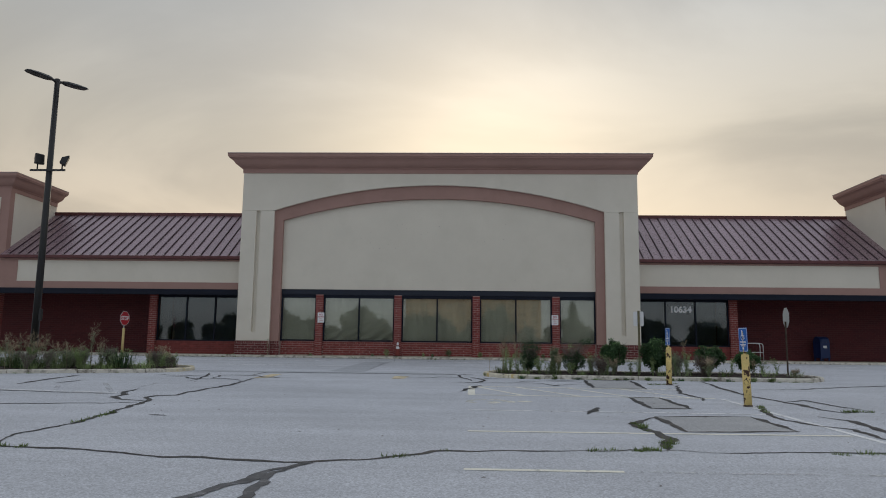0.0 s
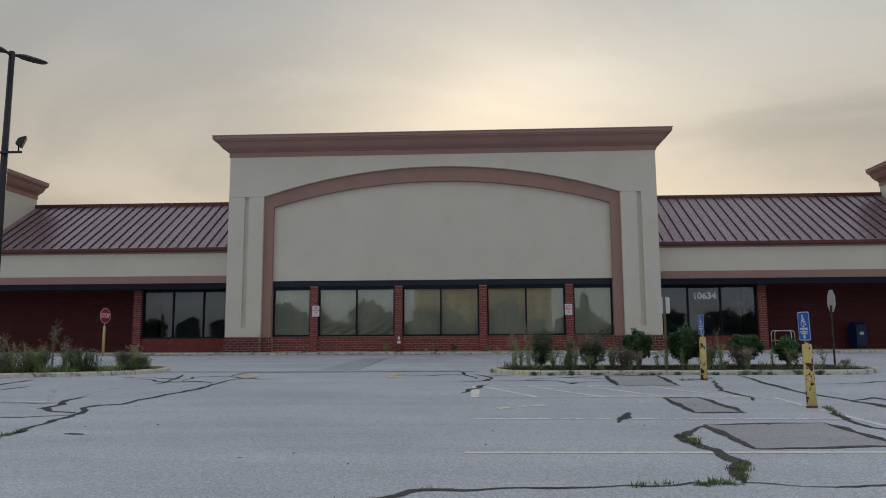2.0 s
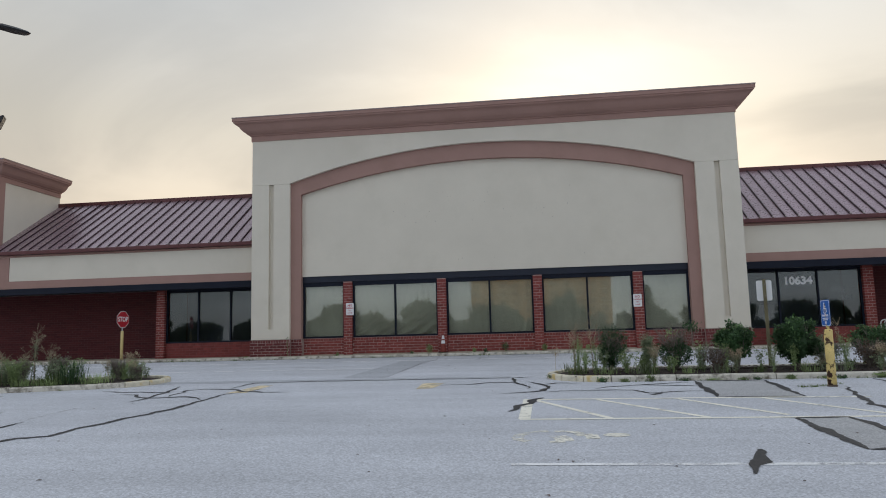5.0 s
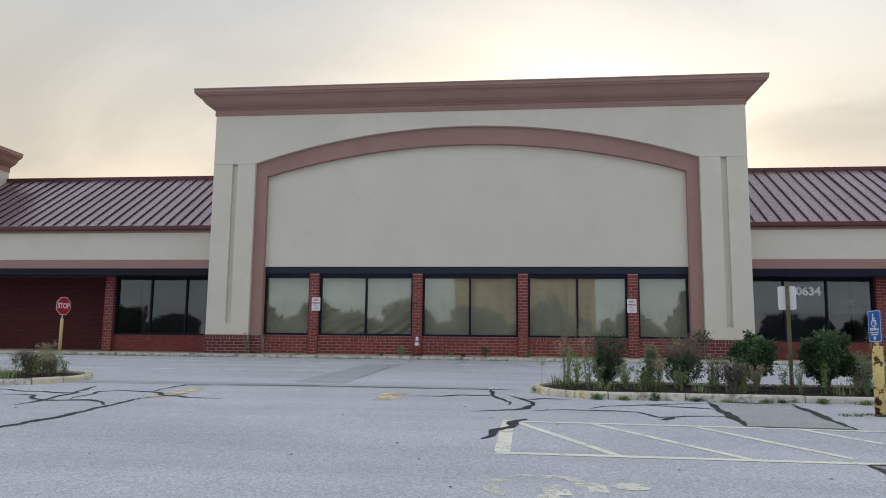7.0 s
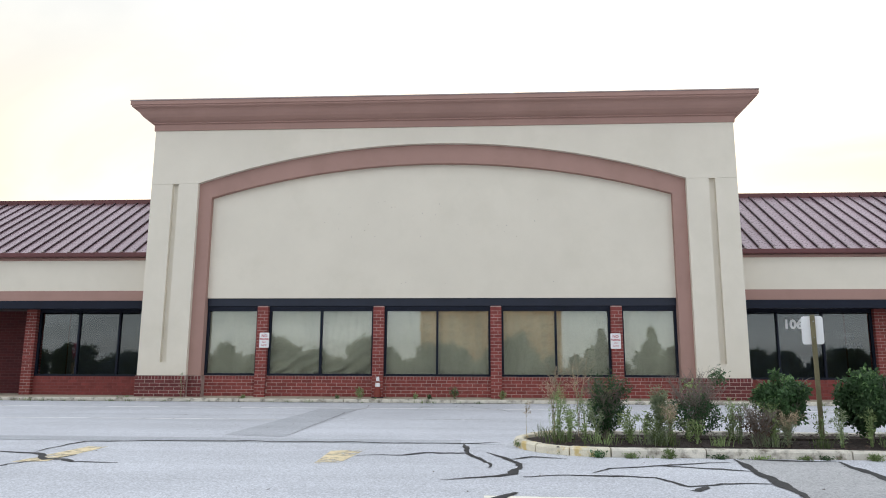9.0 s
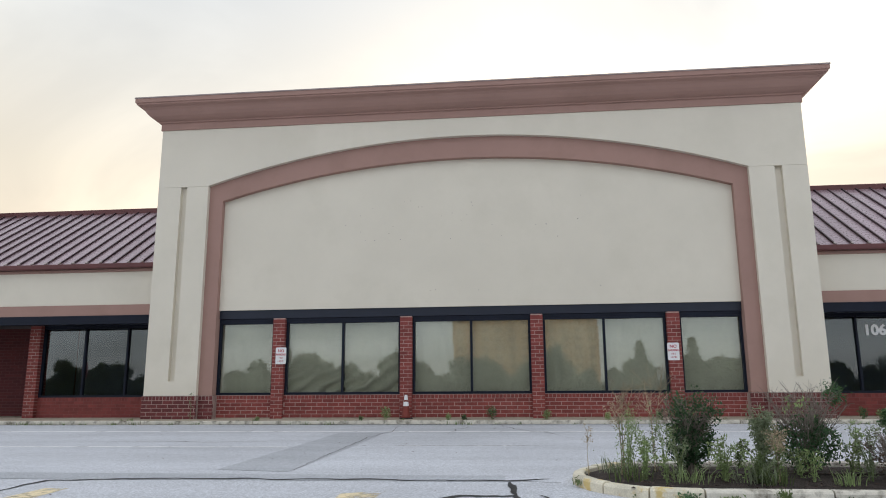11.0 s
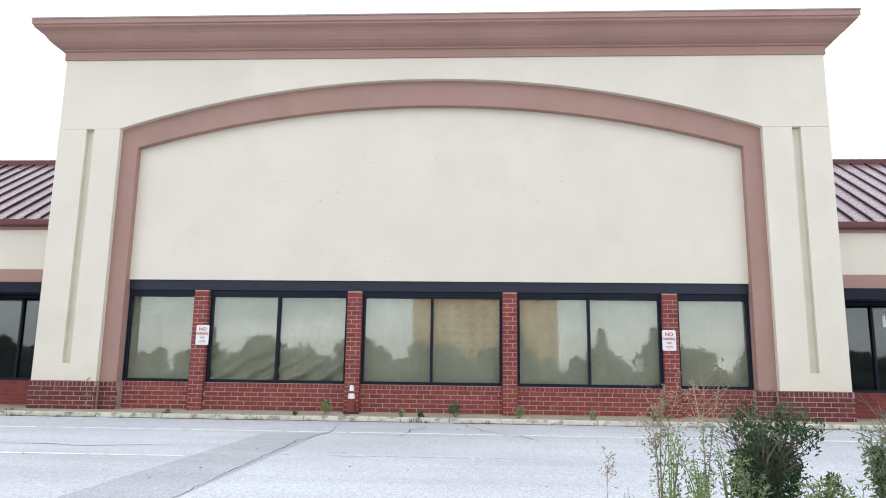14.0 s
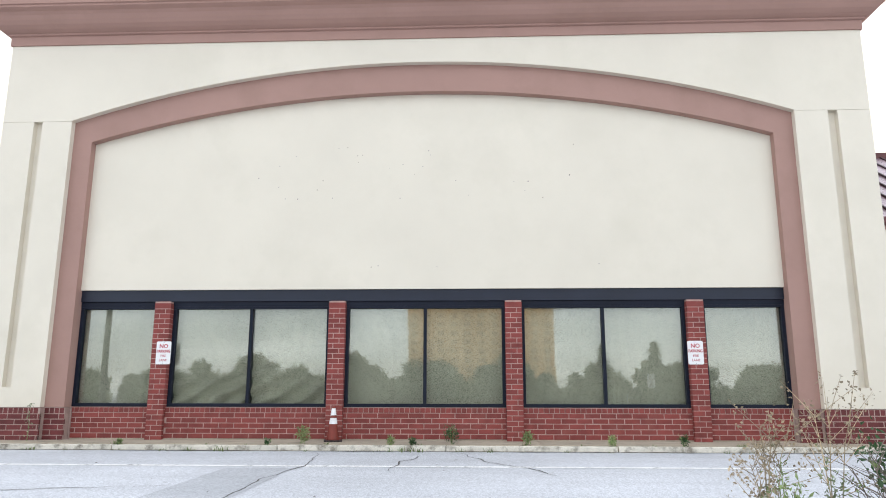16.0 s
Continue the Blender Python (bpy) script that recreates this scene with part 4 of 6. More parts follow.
    tagged(part("trim_window_head", box(bmnew(), wx0, wx1, SHOP_Y, SHOP_Y + 0.12, 3.703, 3.897), FRAME), "dark metal strip over set-back windows", "window header", kind="structure")
    bm = box(bmnew(), wx0, wx1, SHOP_Y + 0.003, SHOP_Y + 0.3, 0.7, 1.55)
    low = tagged(part("wall_low", bm, WING_MORTAR), "low red brick wall under dark windows", "wall", kind="structure")
    sp = list(bricks_of(wx0, wx1, WALK_TOP, 5, 0.099, 0.305)) + list(bricks_of(wx0, wx1, WALK_TOP + 0.495, 1, 0.11, 0.102))
    brick_parts(sp, SHOP_Y, SHOP_Y + 0.05, BRICK, low)
    pier(pier_x, 0.18, SHOP_Y - 0.16, SHOP_Y + 0.32, WALK_TOP - 0.01, 3.79)
    # room behind the windows, its lack of light put into the wall colour
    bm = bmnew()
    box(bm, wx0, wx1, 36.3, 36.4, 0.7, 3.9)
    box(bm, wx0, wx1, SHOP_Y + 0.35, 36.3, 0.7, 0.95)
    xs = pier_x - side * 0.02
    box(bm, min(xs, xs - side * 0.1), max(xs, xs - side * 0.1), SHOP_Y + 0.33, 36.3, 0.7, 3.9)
    tagged(part("wall_room", bm, DARK), "empty shop room behind tinted windows, coloured dark as unlit", "wall", kind="structure")
    # porch: brick back wall, flank and ceiling
    px0, px1 = sorted((pier_x, outer + side * 9.0))
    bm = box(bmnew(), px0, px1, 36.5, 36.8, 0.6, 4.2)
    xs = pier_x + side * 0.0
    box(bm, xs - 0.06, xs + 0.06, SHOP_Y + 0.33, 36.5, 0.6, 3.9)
    tagged(part(f"wall_porch_{label_side}", bm, FAR_BRICK), "dark red brick back wall of the porch, deepened for its shade", "wall", kind="structure")
    # porch ceiling, coloured dark for the shade below it
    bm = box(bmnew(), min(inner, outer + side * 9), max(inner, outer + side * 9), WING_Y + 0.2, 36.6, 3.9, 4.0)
    tagged(part("ceiling", bm, DARK), "porch ceiling with its shade put into the colour", "ceiling", kind="structure")


wing(-1, CX - HALF, -22.5, -15.28, (-13.70, -12.30), "left")
wing(1, CX + HALF, 19.54, 12.33, (9.22, 10.62), "right")


# ---- end blocks ----
def end_block(side, x_in, name):
    xa, xb = sorted((x_in, x_in + side * 9.2))
    yf, yb = 33.75, 37.7
    bm = box(bmnew(), xa, xb, yf, yb, 4.28, 8.72)
    b = tagged(part(f"wall_block_{name}", bm, CREAM), "cream stucco end block with a pink front", "wall", kind="structure")
    bm = box(bmnew(), xa, xb, yf - 0.04, yf - 0.003, 4.28, 8.72)
    part("pink_face", bm, PINK, b, "dusty pink stucco front")
    inner_edge = (x_in - 0.30, x_in + 0.03) if side < 0 else (x_in - 0.03, x_in + 0.30)
    bm = box(bmnew(), inner_edge[0], inner_edge[1], yf - 0.045, yf + 0.30, 3.96, 8.72)
    part("corner_pilaster", bm, PINK, b)
    bm = box(bmnew(), xa, xb, yf - 0.06, yf + 0.4, 3.96, 4.277)
    part("band", bm, PINK, b)
    bm = box(bmnew(), xa, xb, yf - 0.08, yf + 0.4, 3.74, 3.957, 0.01)
    part("header", bm, FRAME, b)
    # white frame, cross and disc on the face
    bm = bmnew()
    lo, hi, hw = 4.45, 8.4, 0.92
    y0, y1 = yf - 0.075, yf - 0.043
    for c in (x_in + side * 1.34, x_in + side * 3.5, x_in + side * 5.66):
        box(bm, c - hw, c + hw, y0, y1, lo, lo + 0.26)
        box(bm, c - hw, c + hw, y0, y1, hi - 0.26, hi)
        box(bm, c - hw, c - hw + 0.26, y0, y1, lo + 0.26, hi - 0.26)
        box(bm, c + hw - 0.26, c + hw, y0, y1, lo + 0.26, hi - 0.26)
        m = (lo + hi) / 2
        box(bm, c - hw + 0.26, c + hw - 0.26, y0 + 0.001, y1, m - 0.12, m + 0.12)
        box(bm, c - 0.12, c + 0.12, y0 + 0.001, y1, lo + 0.26, m - 0.12)
        box(bm, c - 0.12, c + 0.12, y0 + 0.001, y1, m + 0.12, hi - 0.26)
        tube(bm, [(c, y1, m), (c, y0 - 0.004, m)], 0.43, 40)
    part("cream_ornament", bm, CREAM, b, "cream stucco frame, cross and disc")
    cornice(f"cornice_{name}", xa, xb, yf, yb, 8.69, "dusty pink moulded cornice over an end block", left=side > 0, right=side < 0)
    px = x_in + side * 0.30
    pier(px, 0.20, yf - 0.04, yf + 0.4, WALK_TOP - 0.01, 3.74)


end_block(-1, -22.5, "left")
end_block(1, 19.54, "right")
bm = box(bmnew(), -31.3, 28.4, 36.85, 60, 0.5, 7.5)
tagged(part("wall_store_body", bm, CREAM), "plain flat-roofed body of the store behind its front", "building", kind="structure")


# ---- planted islands ----
def smooth_outline(length, depth, n=14):
    """Outline of a strip with round ends, counter-clockwise, from the middle of its front."""
    r = depth / 2
    pts = []
    for cx, a0 in ((length / 2 - r, -90), (-length / 2 + r, 90)):
        pts += [(cx + r * math.cos(radians(a0 + 180 * i / n)), r * math.sin(radians(a0 + 180 * i / n))) for i in range(n + 1)]
    out = []
    for a, b in zip(pts, pts[1:] + pts[:1]):
        k = max(1, int(math.dist(a, b) / 0.6))
        out += [(a[0] + (b[0] - a[0]) * i / k, a[1] + (b[1] - a[1]) * i / k) for i in range(k)]
    return out


def island(cx, cy, length, depth, turn, yellow_end, label):
    isl = thing("planting_island", label, "planting island", kind="structure")
    m = pose(cx, cy, 0, 0, 0, turn)
    outline = smooth_outline(length, depth)
    n = len(outline)

    def at(p, inset, z):
        q = Vector((p[0], p[1], 0))
        r = depth / 2
        core = Vector((max(-length / 2 + r, min(length / 2 - r, q.x)), 0, 0))
        d = (q - core).normalized()
        w = m @ (q - d * inset)
        return (w.x, w.y, ground_z(w.y) + z)

    prof = [(0.0, -0.1), (0.0, 0.085), (0.018, 0.108), (0.045, 0.115), (0.125, 0.115), (0.14, 0.102), (0.14, 0.0)]
    # kerb stones, cut at every second metre
    i = 0
    while i < n:
        j = min(i + (3 if abs(outline[i][0]) < length / 2 - depth / 2 else 2), n)
        bm = bmnew()
        rows = []
        dz = random.uniform(-0.008, 0.006)
        for k in range(i, j + 1):
            p = outline[k % n]
            if k in (i, j):
                q = outline[(k + (1 if k == i else -1)) % n]
                t = 0.01 / max(math.dist(p, q), 0.01)
                p = (p[0] + (q[0] - p[0]) * t, p[1] + (q[1] - p[1]) * t)
            rows.append([bm.verts.new(at(p, o, z + (dz if z > 0 else 0))) for o, z in prof])
        for a, b in zip(rows, rows[1:]):
            for s in range(len(prof) - 1):
                bm.faces.new((a[s], b[s], b[s + 1], a[s + 1]))
        bm.faces.new(rows[0])
        bm.faces.new(rows[-1][::-1])
        bmesh.ops.recalc_face_normals(bm, faces=bm.faces)
        px = outline[i][0]
        part("kerb_stone", bm, KERB_YELLOW if px * yellow_end > length / 2 - 0.9 * depth / 2 else KERB, isl)
        i = j
    # mulch bed, gently mounded
    bm = bmnew()
    rings = []
    for s in range(7):
        f = s / 7
        ring = []
        for p in outline:
            core = (max(-length / 2 + depth / 2, min(length / 2 - depth / 2, p[0])) * 0.98, 0)
            q = (p[0] + (core[0] - p[0]) * f, p[1] + (core[1] - p[1]) * f)
            x, y, z = at(q, 0.14 * (1 - f), 0.055 + 0.075 * math.sin(f * math.pi / 2))
            ring.append(bm.verts.new((x, y, z + 0.05 * noise.noise((x * 3, y * 3, 1.0)) * f)))
        rings.append(ring)
    for a, b in zip(rings, rings[1:]):
        for k in range(n):
            bm.faces.new((a[k], a[(k + 1) % n], b[(k + 1) % n], b[k])).smooth = True
    bm.faces.new(rings[-1])
    part("mulch_bed", bm, MULCH, isl, "dark bark mulch")
    # loose bark chips
    rng = np.random.default_rng(int(abs(cx) * 10))
    vs, fs = [], []
    for k in range(1500):
        u, v = rng.uniform(-length / 2 + 0.5, length / 2 - 0.5), rng.uniform(-0.42, 0.42) * depth
        w = m @ Vector((u, v, 0))
        z = ground_z(w.y) + 0.098 + 0.03 * (1 - abs(v) / depth * 2)
        a, s = rng.uniform(0, 6.28), rng.uniform(0.012, 0.04)
        dx, dy = math.cos(a) * s, math.sin(a) * s
        n0 = len(vs)
        h = rng.uniform(-0.012, 0.02)
        vs += [(w.x - dx, w.y - dy, z), (w.x + dy * 0.4, w.y - dx * 0.4, z + 0.012), (w.x + dx, w.y + dy, z + h), (w.x - dy * 0.4, w.y + dx * 0.4, z + 0.006)]
        fs += [(n0, n0 + 1, n0 + 2, n0 + 3)]
    me = bpy.data.meshes.new("bark_chips")
    me.from_pydata(vs, [], fs)
    me.materials.append(mat("bark_chip", (0.075, 0.052, 0.042), 0.9, var=0.4, pieces=0.5, bump=0))
    tagged(mesh_part("bark_chips", me, isl), kind="stuff")
    return isl


island(5.435, 22.23, 10.03, 2.5, 0.0, -1, "kerbed island of dark mulch with shrubs and weeds")
island(-14.68, 21.14, 12.4, 2.6, 17.0, 1, "kerbed island of dark mulch overgrown with weeds")


def soil_z(y):
    return ground_z(y) + 0.12


# ---- shrubs, weeds and grass ----
def shrub_cloud(rng, n, w, h, low=0.12, shell=0.55):
    """Points in an uneven rounded crown."""
    pts = []
    ph = rng.uniform(0, 6.28, 4)
    while len(pts) < n:
        d = rng.normal(size=3)
        d /= np.linalg.norm(d)
        r = rng.uniform(shell, 1.0) ** 0.5
        az = math.atan2(d[1], d[0])
        r *= 1 + 0.10 * math.sin(3 * az + ph[0]) + 0.09 * math.sin(5 * az + ph[1] + 4 * d[2]) + 0.07 * math.sin(7 * d[2] + ph[2]) + 0.05 * math.sin(11 * az + 9 * d[2] + ph[3])
        z = low * h + (h - low * h) * (0.5 + 0.5 * d[2] * r)
        if z > 0.03:
            pts.append((d[0] * r * w / 2, d[1] * r * w / 2, z))
    return pts


def twigs(rng, n, w, h, r0=0.009, levels=1, start=0.02):
    bm = bmnew()
    tips = []
    for k in range(n):
        a = rng.uniform(0, 6.28)
        out = rng.uniform(0.25, 1.0) * w / 2
        top = h * rng.uniform(0.65, 1.0)
        p = [(start * math.cos(a), start * math.sin(a), -0.03)]
        for s in (0.35, 0.7, 1.0):
            p.append((out * s ** 1.4 * math.cos(a + 0.25 * s) + rng.normal() * 0.02, out * s ** 1.4 * math.sin(a + 0.25 * s) + rng.normal() * 0.02, top * s))
        tube(bm, p, [r0, r0 * 0.75, r0 * 0.5, r0 * 0.25], 4, False)
        for q in range(levels * 4):
            s = rng.uniform(0.45, 1.0)
            i = min(int(s * 3), 2)
            base = Vector(p[i]).lerp(Vector(p[i + 1]), s * 3 - i if s < 1 else 1)
            d = Vector((rng.normal() * 0.6 + math.cos(a) * 0.4, rng.normal() * 0.6 + math.sin(a) * 0.4, rng.uniform(0.4, 1.1))).normalized()
            ln = rng.uniform(0.12, 0.28) * h
            tip = base + d * ln
            tube(bm, [base, base + d * ln * 0.5 + Vector((0, 0, 0.01)), tip], [r0 * 0.4, r0 * 0.3, r0 * 0.15], 3, False)
            tips.append(tuple(tip))
        tips.append(p[-1])
    return bm, tips


def round_bush(x, y, w, h, seed, label, leaf=None, n=4600, size=0.066):
    """A dense shrub: leaf clumps packed into an uneven dome above bare lower stems."""
    rng = np.random.default_rng(seed)
    b = thing("shrub", label, "shrub", pose(x, y, soil_z(y)), "shrubs in the islands")
    bm, _ = twigs(rng, 16, w * 0.7, h * 0.85, 0.016)
    tagged(part("branchwork", bm, TWIG, b), kind="stuff")
    clumps = []
    while len(clumps) < 78:
        d = rng.normal(size=3)
        d /= np.linalg.norm(d)
        r = rng.uniform(0.45, 0.96) if d[2] > -0.2 else rng.uniform(0.3, 0.8)
        c = (d[0] * r * w * 0.50, d[1] * r * w * 0.50, h * (0.55 + 0.43 * d[2] * r))
        clumps.append((c, w * rng.uniform(0.09, 0.16)))
    old, young = [], []
    for c, r in clumps:
        for k in range(n // 44):
            d = rng.normal(size=3)
            d /= np.linalg.norm(d)
            q = r * rng.uniform(0.35, 1.15)
            p = (c[0] + d[0] * q, c[1] + d[1] * q, max(0.06, c[2] + d[2] * q))
            (young if d[2] > 0.45 and q > 0.75 * r and p[2] > 0.45 * h and rng.uniform() < 0.55 else old).append(p)
    tagged(mesh_part("foliage", leaves_mesh("foliage", old, size, leaf or LEAF_BOX, seed, 0.1, 0.55), b), kind="stuff")
    tagged(mesh_part("new_growth", leaves_mesh("new_growth", young, size * 0.95, LEAF_YOUNG, seed + 7, -0.5, 0.5), b, "paler young leaves at the shoot tips"), kind="stuff")


def twiggy_bush(x, y, w, h, seed, label, leaf_n=700, leaf=None, leaf_h=0.6):
    """A half-bare shrub: many fine bare shoots above, leaves low down and in clumps."""
    rng = np.random.default_rng(seed)
    b = thing("shrub", label, "shrub", pose(x, y, soil_z(y)), "shrubs in the islands")
    bm, tips = twigs(rng, 60, w, h, 0.008, 2)
    tagged(part("branchwork", bm, TWIG, b), kind="stuff")
    pts = [(p[0] * 0.66, p[1] * 0.66, p[2] * leaf_h) for p in shrub_cloud(rng, leaf_n, w, h)]
    for k in range(6):
        c = tips[int(rng.integers(len(tips)))]
        pts += [(c[0] + rng.normal() * 0.06, c[1] + rng.normal() * 0.06, c[2] - 0.05 + rng.normal() * 0.07) for _ in range(leaf_n // 14)]
    tagged(mesh_part("foliage", leaves_mesh("foliage", pts, 0.045, leaf or LEAF_DARK, seed + 1, 0.2, 0.5), b), kind="stuff")
    if leaf is None:
        fresh = []
        for k in range(5):
            a, q = rng.uniform(0, 6.28), rng.uniform(0.1, 0.36) * w
            fresh += [(q * math.cos(a) + rng.normal() * 0.04, q * math.sin(a) + rng.normal() * 0.04, h * 0.80 + rng.normal() * 0.05) for _ in range(12)]
        tagged(mesh_part("new_growth", leaves_mesh("new_growth", fresh, 0.06, LEAF_WEED, seed + 5, 0.1, 0.5), b, "fresh green leaves at the shoot tips"), kind="stuff")


def tall_weed(x, y, h, seed, stems=4, spread=0.14, leaf=None, dry=False, label="", leafy=1.0, leaf_top=None, leaf_size=0.055, base=None):
    rng = np.random.default_rng(seed)
    b = thing("weed", label or ("tall dry seeding weed stalk" if dry else "tall leafy green weed"), "weed", pose(x, y, soil_z(y) if base is None else base), "weeds in the islands")
    bm, pts, heads = bmnew(), [], []
    for s in range(stems):
        a, top = rng.uniform(0, 6.28), h * rng.uniform(0.7, 1.0)
        ln = rng.uniform(0.2, 1.0) * spread
        p = [(0.02 * math.cos(a), 0.02 * math.sin(a), -0.03)]
        for f in (0.3, 0.6, 0.85, 1.0):
            p.append((ln * f * f * math.cos(a) + rng.normal() * 0.008, ln * f * f * math.sin(a) + rng.normal() * 0.008, top * f))
        tube(bm, p, [0.006, 0.005, 0.004, 0.0025, 0.0012], 4, False)
        for k in range(int(64 * h * leafy)):
            f = rng.uniform(0.08, leaf_top or (0.75 if dry else 1.0))
            i = min(int(f * 4), 3)
            c = Vector(p[i]).lerp(Vector(p[i + 1]), f * 4 - i)
            pts.append((c.x + rng.normal() * 0.028, c.y + rng.normal() * 0.028, c.z))
        if dry:
            for k in range(9):
                f = rng.uniform(0.55, 1.0)
                c = Vector(p[2]).lerp(Vector(p[4]), (f - 0.55) / 0.45)
                d = Vector((rng.normal(), rng.normal(), rng.uniform(0.6, 1.6))).normalized() * rng.uniform(0.10, 0.30) * min(1, h)
                tube(bm, [c, c + d * 0.6, c + d], [0.0025, 0.002, 0.001], 3, False)
                heads += [tuple(c + d * rng.uniform(0.5, 1.05) + Vector((rng.normal(), rng.normal(), rng.normal())) * 0.018) for _ in range(12)]
    tagged(part("stalk_tuft", bm, STRAW if dry else LEAF_WEED, b), kind="stuff")
    if pts:
        tagged(mesh_part("foliage", leaves_mesh("foliage", pts, leaf_size, leaf or LEAF_WEED, seed + 2, 0.0, 0.34), b), kind="stuff")
    if heads:
        tagged(mesh_part("seed_spray", leaves_mesh("seed_spray", heads, 0.022, STRAW, seed + 3, 0.0, 0.6), b), kind="stuff")


def blades(rng, n, w, h, bend=0.5, wide=0.006):
    vs, fs = [], []
    for k in range(n):
        a, r = rng.uniform(0, 6.28), w / 2 * rng.uniform(0, 1) ** 0.7
        bx, by = r * math.cos(a), r * math.sin(a)
        hh = h * rng.uniform(0.45, 1.0)
        a2 = a + rng.normal() * 0.8
        dx, dy = math.cos(a2), math.sin(a2)
        off = bend * hh * rng.uniform(0.1, 1.0)
        n0 = len(vs)
        for f, g in ((0, 1), (0.55, 0.8), (1, 0.08)):
            cx, cy, cz = bx + dx * off * f * f, by + dy * off * f * f, hh * f * (1 - 0.12 * f) - 0.02
            vs += [(cx - dy * wide * g, cy + dx * wide * g, cz), (cx + dy * wide * g, cy - dx * wide * g, cz)]
        fs += [(n0, n0 + 1, n0 + 3, n0 + 2), (n0 + 2, n0 + 3, n0 + 5, n0 + 4)]
    return vs, fs


def grass_clump(x, y, w, h, seed, label="clump of long grass in mulch", material=None, n=160, base=None, bend=0.5):
    rng = np.random.default_rng(seed)
    me = bpy.data.meshes.new("grass_clump")
    vs, fs = blades(rng, n, w, h, bend)
    me.from_pydata(vs, [], fs)
    me.materials.append(material or GRASS)
    ob = new("grass_clump", me)
    ob.matrix_basis = pose(x, y, soil_z(y) if base is None else base)
    return tagged(ob, label, "grass", "weeds in the islands")


# island beside the accessible stalls
DARK_SHRUB = "half-bare twiggy shrub with dark green leaves low down"
twiggy_bush(1.78, 22.1, 0.74, 0.89, 11, DARK_SHRUB, 2600, None, 0.74)
twiggy_bush(3.18, 22.25, 1.05, 0.96, 12, DARK_SHRUB, 2100, None, 0.66)
round_bush(4.33, 21.85, 0.78, 1.06, 13, "dense rounded dark green shrub in mulch")
round_bush(5.58, 22.0, 0.98, 1.03, 14, "broad dense leafy green shrub in mulch", n=5200, size=0.078)
round_bush(7.35, 22.7, 0.90, 0.84, 15, "rounded green shrub in mulch", n=3800)
round_bush(8.45, 22.6, 0.72, 0.78, 16, "small rounded green shrub in mulch", n=2800)
twiggy_bush(6.95, 21.95, 0.9, 0.55, 17, "low brown twiggy shrub with dying leaves", 500, LEAF_BROWN, 0.9)
twiggy_bush(6.1, 21.9, 0.85, 0.6, 18, "low grey-green straggling shrub", 500, LEAF_GREY, 0.9)
twiggy_bush(3.85, 21.6, 0.6, 0.5, 19, "low brown straggling shrub", 300, LEAF_BROWN, 0.9)
tall_weed(1.08, 22.1, 0.84, 21, 7, 0.18, LEAF_WEED, leafy=0.9, leaf_size=0.04)
tall_weed(1.02, 22.2, 1.1, 22, 5, 0.18, LEAF_WEED, True, leafy=0.8, leaf_top=0.6, leaf_size=0.038)
tall_weed(1.42, 22.3, 1.28, 23, 3, 0.16, LEAF_GREY, True, leafy=1.0, leaf_top=0.62, leaf_size=0.038)
tall_weed(1.47, 22.0, 0.76, 24, 6, 0.16, LEAF_WEED, leafy=1.0, leaf_size=0.038)
tall_weed(2.5, 21.75, 0.84, 25, 15, 0.15, LEAF_GREY, label="upright feathery grey-green weed", leafy=2.2)
tall_weed(2.25, 21.6, 0.45, 26, 2, 0.05, LEAF_WEED)
tall_weed(3.62, 22.0, 0.65, 27, 4, 0.2, LEAF_WEED)
tall_weed(4.0, 21.75, 0.6, 28, 5, 0.2, LEAF_GREY)
tall_weed(4.75, 21.7, 0.55, 29, 4, 0.15, LEAF_WEED)
tall_weed(5.35, 21.55, 0.6, 30, 6, 0.22, LEAF_WEED)
tall_weed(6.5, 22.3, 1.2, 31, 1, 0.05, LEAF_GREY, True)
tall_weed(7.8, 22.0, 0.5, 32, 4, 0.2, LEAF_WEED)
tall_weed(9.1, 22.0, 0.6, 33, 4, 0.2, LEAF_WEED)
GREY_GRASS = "yellow-green straggling grass clump in mulch"
for i, (x, y, w, h) in enumerate(((0.95, 22.4, 0.4, 0.25), (1.05, 21.75, 0.5, 0.28), (1.7, 21.6, 0.45, 0.25), (2.35, 21.55, 0.5, 0.35), (2.55, 21.5, 0.4, 0.3), (3.3, 21.5, 0.3, 0.2), (3.9, 21.45, 0.4, 0.3), (4.6, 21.4, 0.3, 0.2), (5.6, 21.4, 0.4, 0.3), (6.2, 21.5, 0.6, 0.35), (7.4, 21.5, 0.4, 0.3), (8.6, 21.6, 0.6, 0.3), (9.5, 21.7, 0.5, 0.25))):
    grass_clump(x, y, w, h, 100 + i, GREY_GRASS, (LEAF_GREY, GRASS, LEAF_WEED)[i % 3], 42, bend=0.9)

rng_r = random.Random(31)
for i in range(20):
    x, y = rng_r.uniform(1.3, 9.4), rng_r.uniform(21.3, 23.1)
    tall_weed(x, y, rng_r.uniform(0.2, 0.5), 500 + i, rng_r.randint(3, 6), 0.2, (LEAF_WEED, LEAF_GREY, GRASS)[i % 3], i % 5 == 4, "low leafy weed in mulch", 1.5)
tall_weed(1.12, 22.0, 0.36, 530, 5, 0.2, LEAF_WEED, leafy=1.0, leaf_size=0.04)
tall_weed(0.6, 22.2, 0.5, 531, 1, 0.05, LEAF_GREY, True, leafy=0.2, leaf_size=0.03)

